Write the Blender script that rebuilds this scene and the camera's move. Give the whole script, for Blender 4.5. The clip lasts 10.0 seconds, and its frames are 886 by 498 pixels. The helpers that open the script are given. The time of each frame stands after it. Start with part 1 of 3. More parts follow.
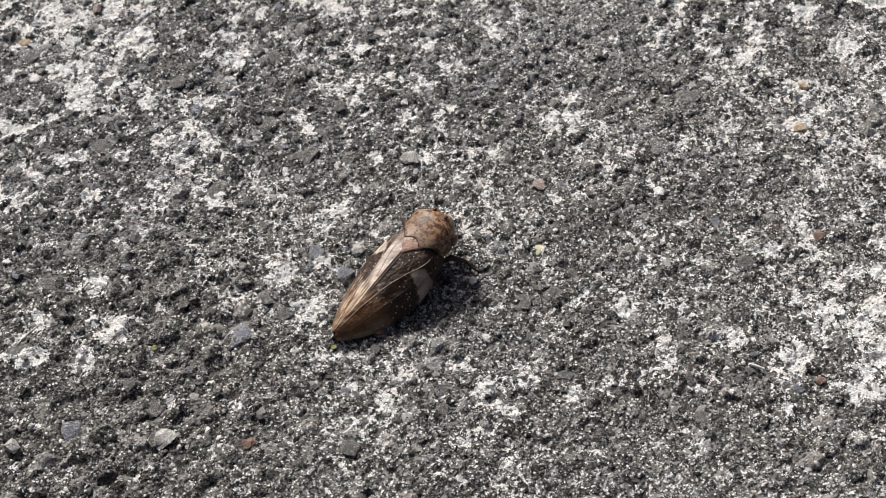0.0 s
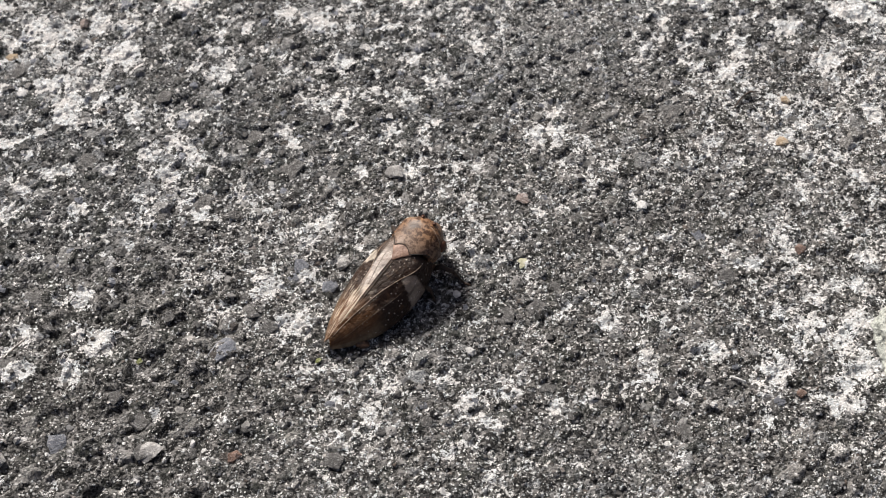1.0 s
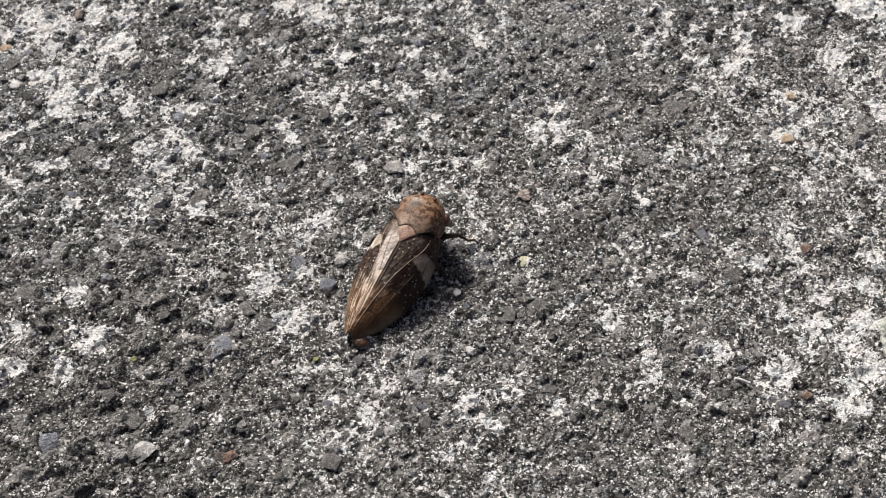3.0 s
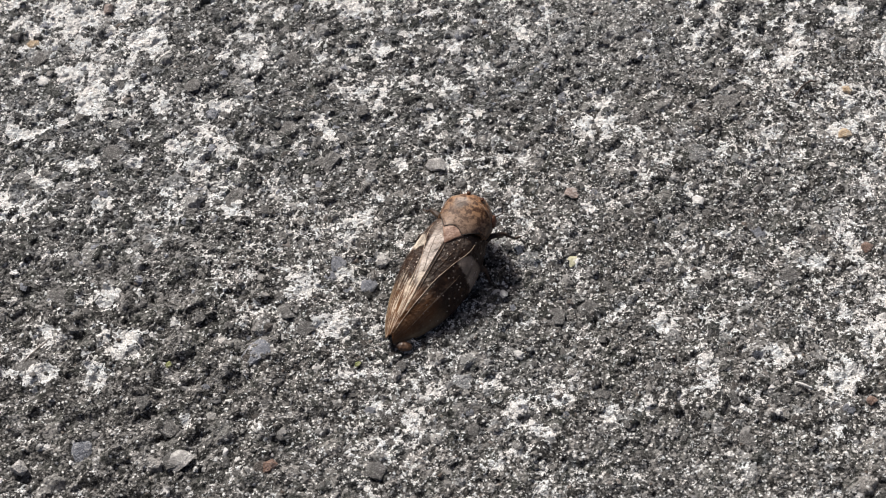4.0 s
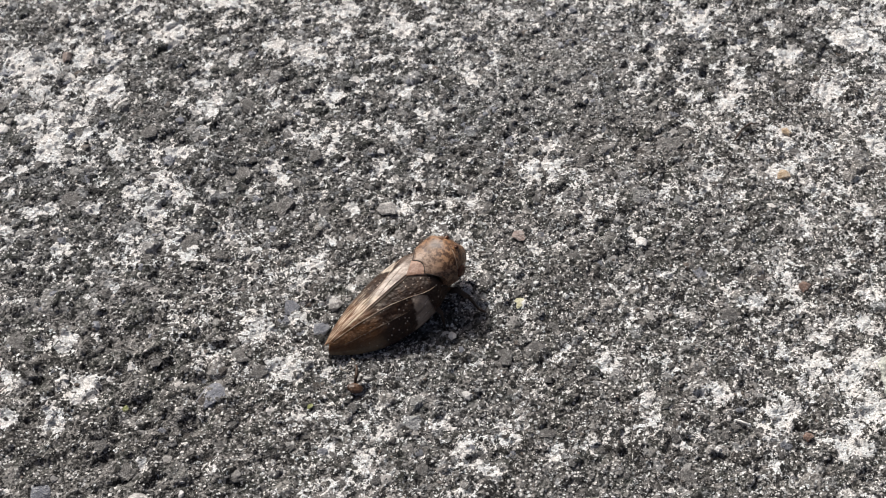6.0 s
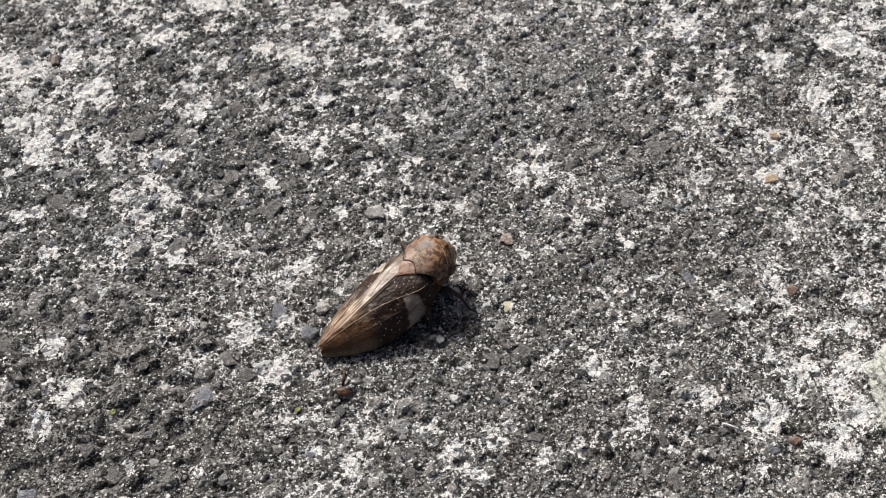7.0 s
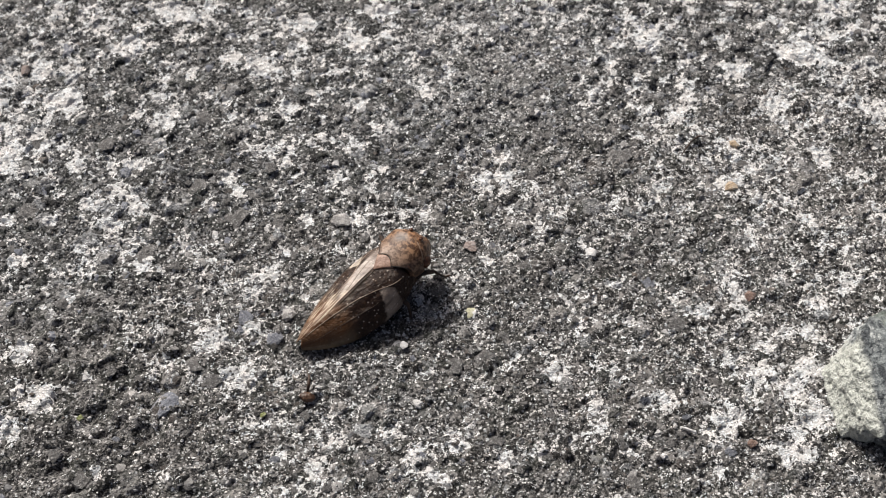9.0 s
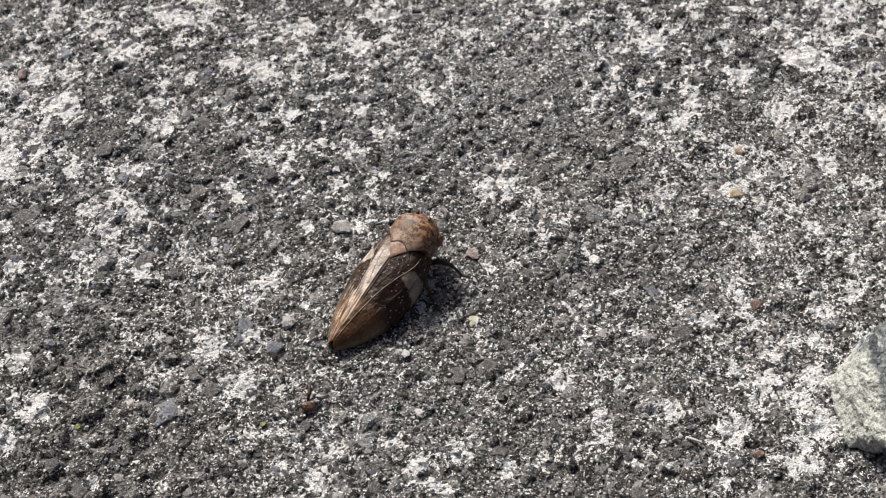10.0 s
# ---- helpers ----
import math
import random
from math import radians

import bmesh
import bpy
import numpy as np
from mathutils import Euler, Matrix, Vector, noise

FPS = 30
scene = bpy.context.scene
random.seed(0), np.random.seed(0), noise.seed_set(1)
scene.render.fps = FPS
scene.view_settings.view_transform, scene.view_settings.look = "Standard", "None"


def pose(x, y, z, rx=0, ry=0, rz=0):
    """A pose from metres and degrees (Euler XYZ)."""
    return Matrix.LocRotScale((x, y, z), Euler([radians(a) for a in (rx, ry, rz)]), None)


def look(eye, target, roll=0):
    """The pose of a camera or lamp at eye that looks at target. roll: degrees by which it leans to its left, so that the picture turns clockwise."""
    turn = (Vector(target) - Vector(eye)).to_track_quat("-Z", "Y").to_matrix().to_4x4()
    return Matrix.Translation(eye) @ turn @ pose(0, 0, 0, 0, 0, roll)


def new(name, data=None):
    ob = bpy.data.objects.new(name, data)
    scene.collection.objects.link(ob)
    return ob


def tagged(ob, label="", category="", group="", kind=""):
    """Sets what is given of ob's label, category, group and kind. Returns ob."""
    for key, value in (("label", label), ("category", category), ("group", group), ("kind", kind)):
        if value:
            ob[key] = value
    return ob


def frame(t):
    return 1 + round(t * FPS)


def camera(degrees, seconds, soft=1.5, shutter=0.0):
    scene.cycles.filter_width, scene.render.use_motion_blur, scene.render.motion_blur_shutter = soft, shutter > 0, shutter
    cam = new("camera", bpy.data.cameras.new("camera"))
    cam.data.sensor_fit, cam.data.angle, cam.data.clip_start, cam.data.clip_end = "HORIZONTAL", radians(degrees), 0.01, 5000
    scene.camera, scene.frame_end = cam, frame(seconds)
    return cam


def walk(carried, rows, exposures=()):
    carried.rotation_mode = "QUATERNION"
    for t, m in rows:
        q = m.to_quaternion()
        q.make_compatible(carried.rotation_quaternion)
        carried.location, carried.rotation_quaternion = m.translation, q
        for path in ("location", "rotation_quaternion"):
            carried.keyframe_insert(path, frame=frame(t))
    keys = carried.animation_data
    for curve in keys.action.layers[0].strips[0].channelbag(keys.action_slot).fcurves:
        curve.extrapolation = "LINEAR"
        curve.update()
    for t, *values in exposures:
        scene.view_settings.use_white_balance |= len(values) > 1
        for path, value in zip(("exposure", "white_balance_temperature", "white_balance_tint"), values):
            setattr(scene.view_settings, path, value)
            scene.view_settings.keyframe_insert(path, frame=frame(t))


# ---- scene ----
cam = camera(32.0, 10.0, soft=0.95)
cam.data.dof.use_dof, cam.data.dof.focus_distance, cam.data.dof.aperture_fstop = True, 0.0855, 118
MM = 0.001
# seconds; eye in millimetres; yaw, pitch, lean in degrees
PATH = [
    (0.0, 1.215, -50.818, 71.644, 0.062, -53.996, -4.251),
    (0.5, 1.654, -51.014, 72.189, -0.215, -53.884, -4.066),
    (1.0, 1.816, -50.963, 72.277, -0.336, -53.697, -3.979),
    (1.5, 1.801, -50.899, 72.730, -0.454, -53.654, -3.862),
    (2.0, 2.190, -51.629, 73.449, -0.882, -53.704, -3.353),
    (2.2, 1.984, -51.408, 73.257, -0.746, -53.816, -3.473),
    (3.3, 0.945, -49.064, 69.377, -0.631, -54.021, -3.307),
    (3.5, 0.299, -48.479, 68.282, -0.307, -54.072, -3.586),
    (4.0, -0.134, -48.002, 68.541, 0.256, -53.800, -4.319),
    (4.5, 0.005, -47.822, 68.892, 0.000, -53.771, -4.445),
    (5.0, 0.554, -47.853, 70.203, -0.600, -53.532, -4.132),
    (5.5, 1.033, -48.217, 70.921, -1.077, -53.485, -3.737),
    (5.7, 1.334, -48.155, 71.352, -1.126, -53.419, -3.738),
    (6.8, 1.670, -48.163, 71.068, -1.619, -53.211, -3.333),
    (7.0, 1.743, -48.248, 71.146, -1.714, -53.141, -3.250),
    (7.5, 1.602, -48.449, 71.480, -1.831, -52.980, -3.187),
    (8.0, 2.175, -48.619, 71.681, -2.185, -52.942, -2.947),
    (8.5, 2.120, -48.406, 71.699, -2.399, -52.914, -2.800),
    (9.0, 2.867, -49.173, 72.148, -2.709, -52.873, -2.564),
    (9.5, 2.719, -49.066, 72.291, -3.044, -52.731, -2.233),
    (10.0, 2.463, -48.394, 71.385, -3.077, -52.698, -2.179),
]


def aim(x, y, z, yaw, pitch, lean):
    a, b = radians(yaw), radians(pitch)
    eye = Vector((x, y, z)) * MM
    return look(eye, eye + Vector((-math.sin(a) * math.cos(b), math.cos(a) * math.cos(b), math.sin(b))), lean)


walk(cam, [(t, aim(*row)) for t, *row in PATH], [(0.0, 0.08, 6450, 10), (10.0, 0.08, 6450, 10)])

# ---- world, sun ----
SUN_ELEVATION, SUN_FROM = 43.5, 117.0  # degrees; SUN_FROM counts from +x towards +y
world = bpy.data.worlds.new("daylight")
scene.world = world
world.use_nodes = True
sky = world.node_tree.nodes.new("ShaderNodeTexSky")
sky.sky_type, sky.sun_disc = "NISHITA", False
sky.air_density, sky.dust_density, sky.ozone_density = 0.35, 6.0, 0.3
sky.sun_elevation, sky.sun_rotation = radians(SUN_ELEVATION), radians(90 - SUN_FROM)
back = world.node_tree.nodes["Background"]
back.inputs["Strength"].default_value = 0.083
world.node_tree.links.new(sky.outputs[0], back.inputs["Color"])
sun = new("sun", bpy.data.lights.new("sun", "SUN"))
sun.data.energy, sun.data.angle, sun.data.color = 5.0, radians(9.0), (1.0, 0.96, 0.90)
a, b = radians(SUN_FROM), radians(SUN_ELEVATION)
sun.matrix_world = look(Vector((math.cos(a) * math.cos(b), math.sin(a) * math.cos(b), math.sin(b))), (0, 0, 0))


# ---- materials ----
class Nodes:
    """A small builder of node materials."""

    def __init__(self, name):
        self.mat = bpy.data.materials.new(name)
        self.mat.use_nodes = True
        self.tree = self.mat.node_tree
        self.bsdf = self.tree.nodes["Principled BSDF"]

    def add(self, kind, **inputs):
        n = self.tree.nodes.new("ShaderNode" + kind)
        for k, v in inputs.items():
            self.put(v, n.inputs[k.replace("_", " ")])
        return n

    def put(self, v, socket):
        if hasattr(v, "is_output"):
            self.tree.links.new(v, socket)
        else:
            socket.default_value = v

    def coords(self):
        return self.add("TexCoord").outputs["Object"]

    def noise(self, scale, detail=3.0, rough=0.6, where=None):
        n = self.add("TexNoise", Scale=scale, Detail=detail, Roughness=rough)
        self.put(where or self.coords(), n.inputs["Vector"])
        return n.outputs["Fac"]

    def ramp(self, fac, lo, hi, a=0.0, b=1.0):
        n = self.add("MapRange")
        for i, v in enumerate((fac, lo, hi, a, b)):
            self.put(v, n.inputs[i])
        return n.outputs[0]

    def math(self, op, a, b=0.0):
        n = self.add("Math")
        n.operation = op
        self.put(a, n.inputs[0]), self.put(b, n.inputs[1])
        return n.outputs[0]

    def mix(self, fac, a, b, blend="MIX"):
        n = self.add("Mix")
        n.data_type, n.blend_type = "RGBA", blend
        self.put(fac, n.inputs[0]), self.put(a, n.inputs[6]), self.put(b, n.inputs[7])
        return n.outputs[2]

    def attr(self, name):
        n = self.add("Attribute")
        n.attribute_name = name
        return n

    def bump(self, height, metres, strength=1.0):
        n = self.add("Bump", Strength=strength, Distance=metres, Height=height)
        self.put(n.outputs[0], self.bsdf.inputs["Normal"])

    def done(self, colour, rough, metal=0.0, spec=0.5):
        self.put(colour, self.bsdf.inputs["Base Color"])
        self.put(rough, self.bsdf.inputs["Roughness"])
        self.put(metal, self.bsdf.inputs["Metallic"])
        self.put(spec, self.bsdf.inputs["Specular IOR Level"])
        return self.mat


def grey(v, warm=0.0):
    return (v * (1 + warm), v, v * (1 - warm), 1)


def ground_material():
    m = Nodes("weathered_concrete")
    tone, lime, hue = m.attr("tone").outputs["Fac"], m.attr("lime").outputs["Fac"], m.attr("hue").outputs["Fac"]
    lace, fine = m.noise(3800, 3, 0.64), m.noise(10500, 2, 0.6)
    cells = m.add("TexVoronoi", Scale=7500.0)
    m.put(m.coords(), cells.inputs["Vector"])
    speck = m.add("SeparateColor")
    m.put(cells.outputs["Color"], speck.inputs[0])
    t = m.math("ADD", tone, m.math("MULTIPLY", m.math("SUBTRACT", speck.outputs[0], 0.5), 1.15))
    t = m.math("ADD", t, m.math("MULTIPLY", m.math("SUBTRACT", fine, 0.5), 1.5))
    base = m.mix(m.ramp(t, 0, 1), grey(0.011, 0.10), grey(0.29, 0.05))
    base = m.mix(hue, base, m.mix(m.ramp(t, 0, 1), (0.014, 0.015, 0.016, 1), (0.30, 0.31, 0.32, 1)))
    wet = m.math("ADD", lime, m.math("MULTIPLY", m.math("SUBTRACT", lace, 0.5), 3.6))
    wet = m.math("ADD", wet, m.math("MULTIPLY", m.math("SUBTRACT", fine, 0.5), 2.4))
    flecks = m.ramp(wet, 0.52, 0.63)
    tint = m.noise(1100, 3, 0.6)
    white = m.mix(m.ramp(fine, 0.35, 0.62), (0.50, 0.49, 0.475, 1), m.mix(m.ramp(tint, 0.40, 0.60), (0.92, 0.885, 0.86, 1), (0.85, 0.885, 0.91, 1)))
    base = m.mix(m.ramp(m.noise(700, 3, 0.6), 0.5, 0.62, 0.0, 0.5), base, m.mix(0.5, base, (0.075, 0.085, 0.07, 1)))
    grains = m.add("TexVoronoi", Scale=4600.0)
    m.put(m.coords(), grains.inputs["Vector"])
    pick = m.add("SeparateColor")
    m.put(grains.outputs["Color"], pick.inputs[0])
    salt = m.math("MULTIPLY", m.ramp(pick.outputs[1], 0.78, 0.81), m.ramp(grains.outputs["Distance"], 0.42, 0.30))
    colour = m.mix(m.math("MAXIMUM", flecks, m.math("MULTIPLY", salt, 0.85)), base, white)
    m.bump(m.math("ADD", lace, m.math("MULTIPLY", fine, 0.6)), 0.00035, 1.0)
    return m.done(colour, m.ramp(fine, 0.3, 0.7, 0.6, 0.95), 0, 0.35)


def stone_material(name, dark, light, lime=0.3, rough=0.75, grit=0.7):
    m = Nodes(name)
    rnd = m.add("ObjectInfo").outputs["Random"]
    f, g = m.noise(2600, 4, 0.65), m.noise(11000, 3, 0.7)
    c = m.mix(m.ramp(f, 0.3, 0.7), dark, light)
    c = m.mix(m.ramp(rnd, 0, 1, 0.0, 0.5), c, m.mix(0.4, c, grey(0.05)))
    q = m.noise(20000, 3, 0.7)
    c = m.mix(m.ramp(q, 0.40, 0.60, 0.0, 0.75), m.mix(grit, c, grey(0.02)), m.mix(0.15, c, grey(0.5)))
    c = m.mix(m.math("MULTIPLY", m.ramp(m.math("ADD", g, m.math("MULTIPLY", f, 0.7)), 0.90, 0.98), lime), c, grey(0.65, 0.02))
    m.bump(m.math("ADD", f, m.math("MULTIPLY", g, 0.7)), 0.00015 if grit < 0.25 else 0.0004, 1.0)
    return m.done(c, rough, 0, 0.4)


GROUND = ground_material()
STONE = stone_material("grey_aggregate", grey(0.13, 0.06), grey(0.27, 0.04), 0.6, grit=0.3)
SLATE = stone_material("blue_grey_aggregate", (0.22, 0.235, 0.285, 1), (0.43, 0.455, 0.53, 1), 0.5, grit=0.3)
BROWNISH = stone_material("brownish_aggregate", (0.06, 0.045, 0.035, 1), (0.2, 0.15, 0.12, 1), 0.4)
PALE = stone_material("pale_aggregate", grey(0.28, 0.04), grey(0.55, 0.04), 0.6, grit=0.2)
WHITE = stone_material("white_chip", grey(0.8, 0.02), grey(0.92, 0.02), 0.2, 0.5, grit=0.2)
MOSS = stone_material("green_moss", (0.16, 0.19, 0.04, 1), (0.34, 0.36, 0.12, 1), 0.2, grit=0.2)
PINK = stone_material("pinkish_chip", (0.25, 0.185, 0.16, 1), (0.40, 0.32, 0.285, 1), 0.3, grit=0.2)
YELLOW = stone_material("yellow_flake", (0.66, 0.63, 0.38, 1), (0.80, 0.77, 0.56, 1), 0.3, grit=0.2)
ORANGE = stone_material("orange_grain", (0.48, 0.33, 0.18, 1), (0.72, 0.57, 0.40, 1), 0.3, grit=0.2)
RUST = stone_material("rust_grain", (0.17, 0.09, 0.06, 1), (0.31, 0.19, 0.14, 1), 0.2, grit=0.2)


def crumb_material():
    """Loose mineral crumbs, each of its own tone: most dark, some grey, few pale."""
    m = Nodes("mineral_crumbs")
    rnd = m.add("NewGeometry").outputs["Random Per Island"]
    other = m.math("FRACT", m.math("MULTIPLY", rnd, 37.7))
    c = m.mix(m.ramp(rnd, 0.0, 0.5), grey(0.03, 0.08), grey(0.11, 0.05))
    c = m.mix(m.ramp(rnd, 0.5, 0.84), c, grey(0.26, 0.04))
    c = m.mix(m.ramp(rnd, 0.85, 0.87), c, grey(0.55, 0.02))
    c = m.mix(m.ramp(other, 0.8, 0.9, 0.0, 0.35), c, m.mix(0.5, c, (0.16, 0.18, 0.22, 1)))
    c = m.mix(m.ramp(other, 0.1, 0.04, 0.0, 0.5), c, m.mix(0.5, c, (0.20, 0.13, 0.09, 1)))
    g = m.noise(9000, 3, 0.6)
    c = m.mix(m.ramp(g, 0.4, 0.62, 0.0, 0.5), c, m.mix(0.5, c, grey(0.02)))
    m.bump(g, 0.0001, 0.8)
    return m.done(c, 0.7, 0, 0.4)


def pebble_material():
    m = Nodes("banded_pebble")
    stretch = m.add("VectorMath")
    stretch.operation = "MULTIPLY"
    m.put(m.coords(), stretch.inputs[0]), m.put((1.5, 0.55, 1.2), stretch.inputs[1])
    along = stretch.outputs[0]
    f, g, h = m.noise(330, 4, 0.6), m.noise(1300, 4, 0.65, along), m.noise(5500, 3, 0.65)
    axes = m.add("SeparateXYZ")
    m.put(m.coords(), axes.inputs[0])
    band = m.math("ADD", m.math("MULTIPLY", axes.outputs[0], 320.0), m.math("MULTIPLY", m.math("SUBTRACT", f, 0.5), 0.7))
    c = m.mix(m.ramp(g, 0.42, 0.58), (0.04, 0.047, 0.053, 1), (0.19, 0.21, 0.21, 1))
    c = m.mix(m.ramp(m.noise(750, 4, 0.65, along), 0.56, 0.62, 0.0, 0.9), c, (0.42, 0.44, 0.43, 1))
    c = m.mix(m.ramp(f, 0.54, 0.62, 0.0, 0.5), c, (0.13, 0.16, 0.12, 1))
    c = m.mix(m.ramp(band, -0.90, -1.02), c, m.mix(m.ramp(g, 0.36, 0.5), (0.22, 0.23, 0.205, 1), (0.47, 0.485, 0.44, 1)))
    c = m.mix(m.ramp(h, 0.56, 0.66, 0.0, 0.7), c, (0.035, 0.04, 0.044, 1))
    c = m.mix(m.ramp(h, 0.40, 0.33, 0.0, 0.45), c, (0.55, 0.57, 0.56, 1))
    m.bump(m.math("ADD", g, m.math("MULTIPLY", h, 0.5)), 0.0004, 1.0)
    return m.done(c, 0.7)


def cuticle(name, dark, light, rough=0.45, mottle=1800, specks=0.0):
    m = Nodes(name)
    f, g = m.noise(mottle, 4, 0.65), m.noise(9000, 3, 0.6)
    c = m.mix(m.ramp(f, 0.43, 0.57), dark, light)
    if specks:
        v = m.add("TexVoronoi", Scale=3300.0)
        m.put(m.coords(), v.inputs["Vector"])
        dots = m.math("MULTIPLY", m.ramp(v.outputs["Distance"], 0.16, 0.10), specks)
        c = m.mix(dots, c, (0.55, 0.47, 0.38, 1))
    m.bump(m.math("ADD", f, m.math("MULTIPLY", g, 0.6)), 0.00009, 0.9)
    return m.done(c, rough, 0, 0.35)


def pronotum_material():
    """Russet in front, grey-pink behind, with dark smudges and a fine pale net."""
    m = Nodes("russet_cuticle")
    f, g, wide = m.noise(3600, 4, 0.65), m.noise(9500, 3, 0.6), m.noise(900, 3, 0.6)
    axes = m.add("SeparateXYZ")
    m.put(m.coords(), axes.inputs[0])
    c = m.mix(m.ramp(f, 0.45, 0.56), (0.06, 0.026, 0.012, 1), (0.29, 0.165, 0.09, 1))
    rear = m.ramp(m.math("ADD", axes.outputs[1], m.math("MULTIPLY", m.math("SUBTRACT", wide, 0.5), 0.0012)), 0.0034, 0.0024)
    c = m.mix(rear, c, m.mix(m.ramp(f, 0.44, 0.57), (0.11, 0.068, 0.047, 1), (0.28, 0.20, 0.15, 1)))
    c = m.mix(m.ramp(wide, 0.52, 0.64, 0.0, 0.75), c, (0.075, 0.05, 0.038, 1))
    c = m.mix(m.ramp(g, 0.58, 0.68, 0.0, 0.3), c, (0.42, 0.28, 0.18, 1))
    m.bump(m.math("ADD", f, m.math("MULTIPLY", g, 0.4)), 0.00004, 0.8)
    return m.done(c, 0.42, 0, 0.32)


def wing_material():
    m = Nodes("wing_membrane")
    f, g = m.noise(1300, 4, 0.65), m.noise(7000, 3, 0.6)
    # wing colours, with the lit left and shaded right side painted in
    c = m.attr("pigment_and_light").outputs["Color"]
    c = m.mix(m.ramp(f, 0.42, 0.58, 0.0, 0.6), c, m.mix(0.55, c, (0.02, 0.011, 0.007, 1)))
    c = m.mix(m.ramp(m.noise(3200, 3, 0.6), 0.52, 0.64, 0.0, 0.22), c, (0.15, 0.075, 0.035, 1))
    c = m.mix(m.ramp(g, 0.6, 0.75, 0.0, 0.10), c, (0.35, 0.27, 0.2, 1))
    v = m.add("TexVoronoi", Scale=4600.0)
    m.put(m.coords(), v.inputs["Vector"])
    pick, axes = m.add("SeparateColor"), m.add("SeparateXYZ")
    m.put(v.outputs["Color"], pick.inputs[0])
    m.put(m.coords(), axes.inputs[0])
    dots = m.math("MULTIPLY", m.ramp(v.outputs["Distance"], 0.23, 0.13, 0.0, 0.75), m.ramp(pick.outputs[0], 0.40, 0.60))
    dots = m.math("MULTIPLY", dots, m.ramp(axes.outputs[1], -0.0026, -0.0012, 0.15, 1.0))
    c = m.mix(dots, c, (0.66, 0.56, 0.48, 1))
    m.bump(m.math("ADD", m.math("ADD", f, m.math("MULTIPLY", g, 0.4)), m.math("MULTIPLY", m.noise(650, 3, 0.55), 1.4)), 0.00022, 0.9)
    return m.done(c, 0.42, 0, 0.22)


PEBBLE = pebble_material()
CRUMB = crumb_material()
WING = wing_material()
VEIN = cuticle("pale_vein", (0.26, 0.18, 0.13, 1), (0.46, 0.355, 0.27, 1), 0.4)
DARK_VEIN = cuticle("dark_vein", (0.05, 0.03, 0.02, 1), (0.13, 0.08, 0.05, 1), 0.4)
PRONOTUM = pronotum_material()
HEAD = cuticle("head_cuticle", (0.07, 0.030, 0.013, 1), (0.29, 0.155, 0.08, 1), 0.36, 4600)
SCUTELLUM = cuticle("salmon_cuticle", (0.17, 0.09, 0.06, 1), (0.30, 0.19, 0.14, 1), 0.42)
UNDERSIDE = cuticle("dark_cuticle", (0.02, 0.012, 0.008, 1), (0.06, 0.035, 0.022, 1), 0.5)
GROOVE = cuticle("black_groove", (0.012, 0.008, 0.006, 1), (0.025, 0.016, 0.01, 1), 0.5)
EYE = cuticle("dark_eye", (0.05, 0.018, 0.01, 1), (0.10, 0.04, 0.02, 1), 0.2)
SEED = cuticle("seed_shell", (0.04, 0.02, 0.012, 1), (0.16, 0.09, 0.052, 1), 0.3)
HUSK = cuticle("dry_husk", (0.10, 0.085, 0.07, 1), (0.30, 0.28, 0.25, 1), 0.5)


# ---- helpers for meshes, all in millimetres ----
def mesh(name, verts, faces, material, smooth=True):
    me = bpy.data.meshes.new(name)
    me.from_pydata([tuple(c * MM for c in v) for v in verts], [], faces)
    me.materials.append(material)
    me.polygons.foreach_set("use_smooth", [smooth] * len(faces))
    me.update()
    return me


def part(name, data, parent, label=""):
    ob = new(name, data)
    ob.parent = parent
    return tagged(ob, label)


def loft(rings, close_u=True, caps=True):
    """Verts and faces of a tube through rings of equal length."""
    n = len(rings[0])
    verts = [v for r in rings for v in r]
    faces = []
    for i in range(len(rings) - 1):
        for j in range(n if close_u else n - 1):
            k = (j + 1) % n
            faces.append((i * n + j, i * n + k, (i + 1) * n + k, (i + 1) * n + j))
    if caps and close_u:
        faces.append(tuple(reversed(range(n))))
        faces.append(tuple((len(rings) - 1) * n + j for j in range(n)))
    return verts, faces


def tube(points, radii, n=8):
    """A bent tube through points."""
    pts = [Vector(p) for p in points]
    rings = []
    for i, p in enumerate(pts):
        d = (pts[min(i + 1, len(pts) - 1)] - pts[max(i - 1, 0)]).normalized()
        side = d.cross(Vector((0.13, 0.21, 1))).normalized()
        up = side.cross(d)
        r = radii[min(i, len(radii) - 1)]
        rings.append([tuple(p + (side * math.cos(a) + up * math.sin(a)) * r) for a in (2 * math.pi * k / n for k in range(n))])
    return loft(rings)


def curve_at(table, y):
    """Piecewise smooth value from rows (y, value), y falling or rising."""
    rows = sorted(table)
    return float(np.interp(y, [r[0] for r in rows], [r[1] for r in rows]))


def rock(rng, n_dirs=14, flat=0.6, stretch=1.0):
    """An angular crushed grain of radius about 1: the hull of jittered directions."""
    bm = bmesh.new()
    for i in range(n_dirs):
        z = 1 - 2 * (i + 0.5) / n_dirs
        a = i * 2.39996 + rng.uniform(-0.4, 0.4)
        r = math.sqrt(1 - z * z)
        k = rng.uniform(0.78, 1.12)
        bm.verts.new((r * math.cos(a) * k * stretch, r * math.sin(a) * k, z * flat * k))
    bmesh.ops.convex_hull(bm, input=bm.verts[:])
    loose = [v for v in bm.verts if not v.link_faces]
    bmesh.ops.delete(bm, geom=loose, context="VERTS")
    bm.verts.index_update()
    out = [tuple(v.co) for v in bm.verts], [tuple(v.index for v in f.verts) for f in bm.faces]
    bm.free()
    return out


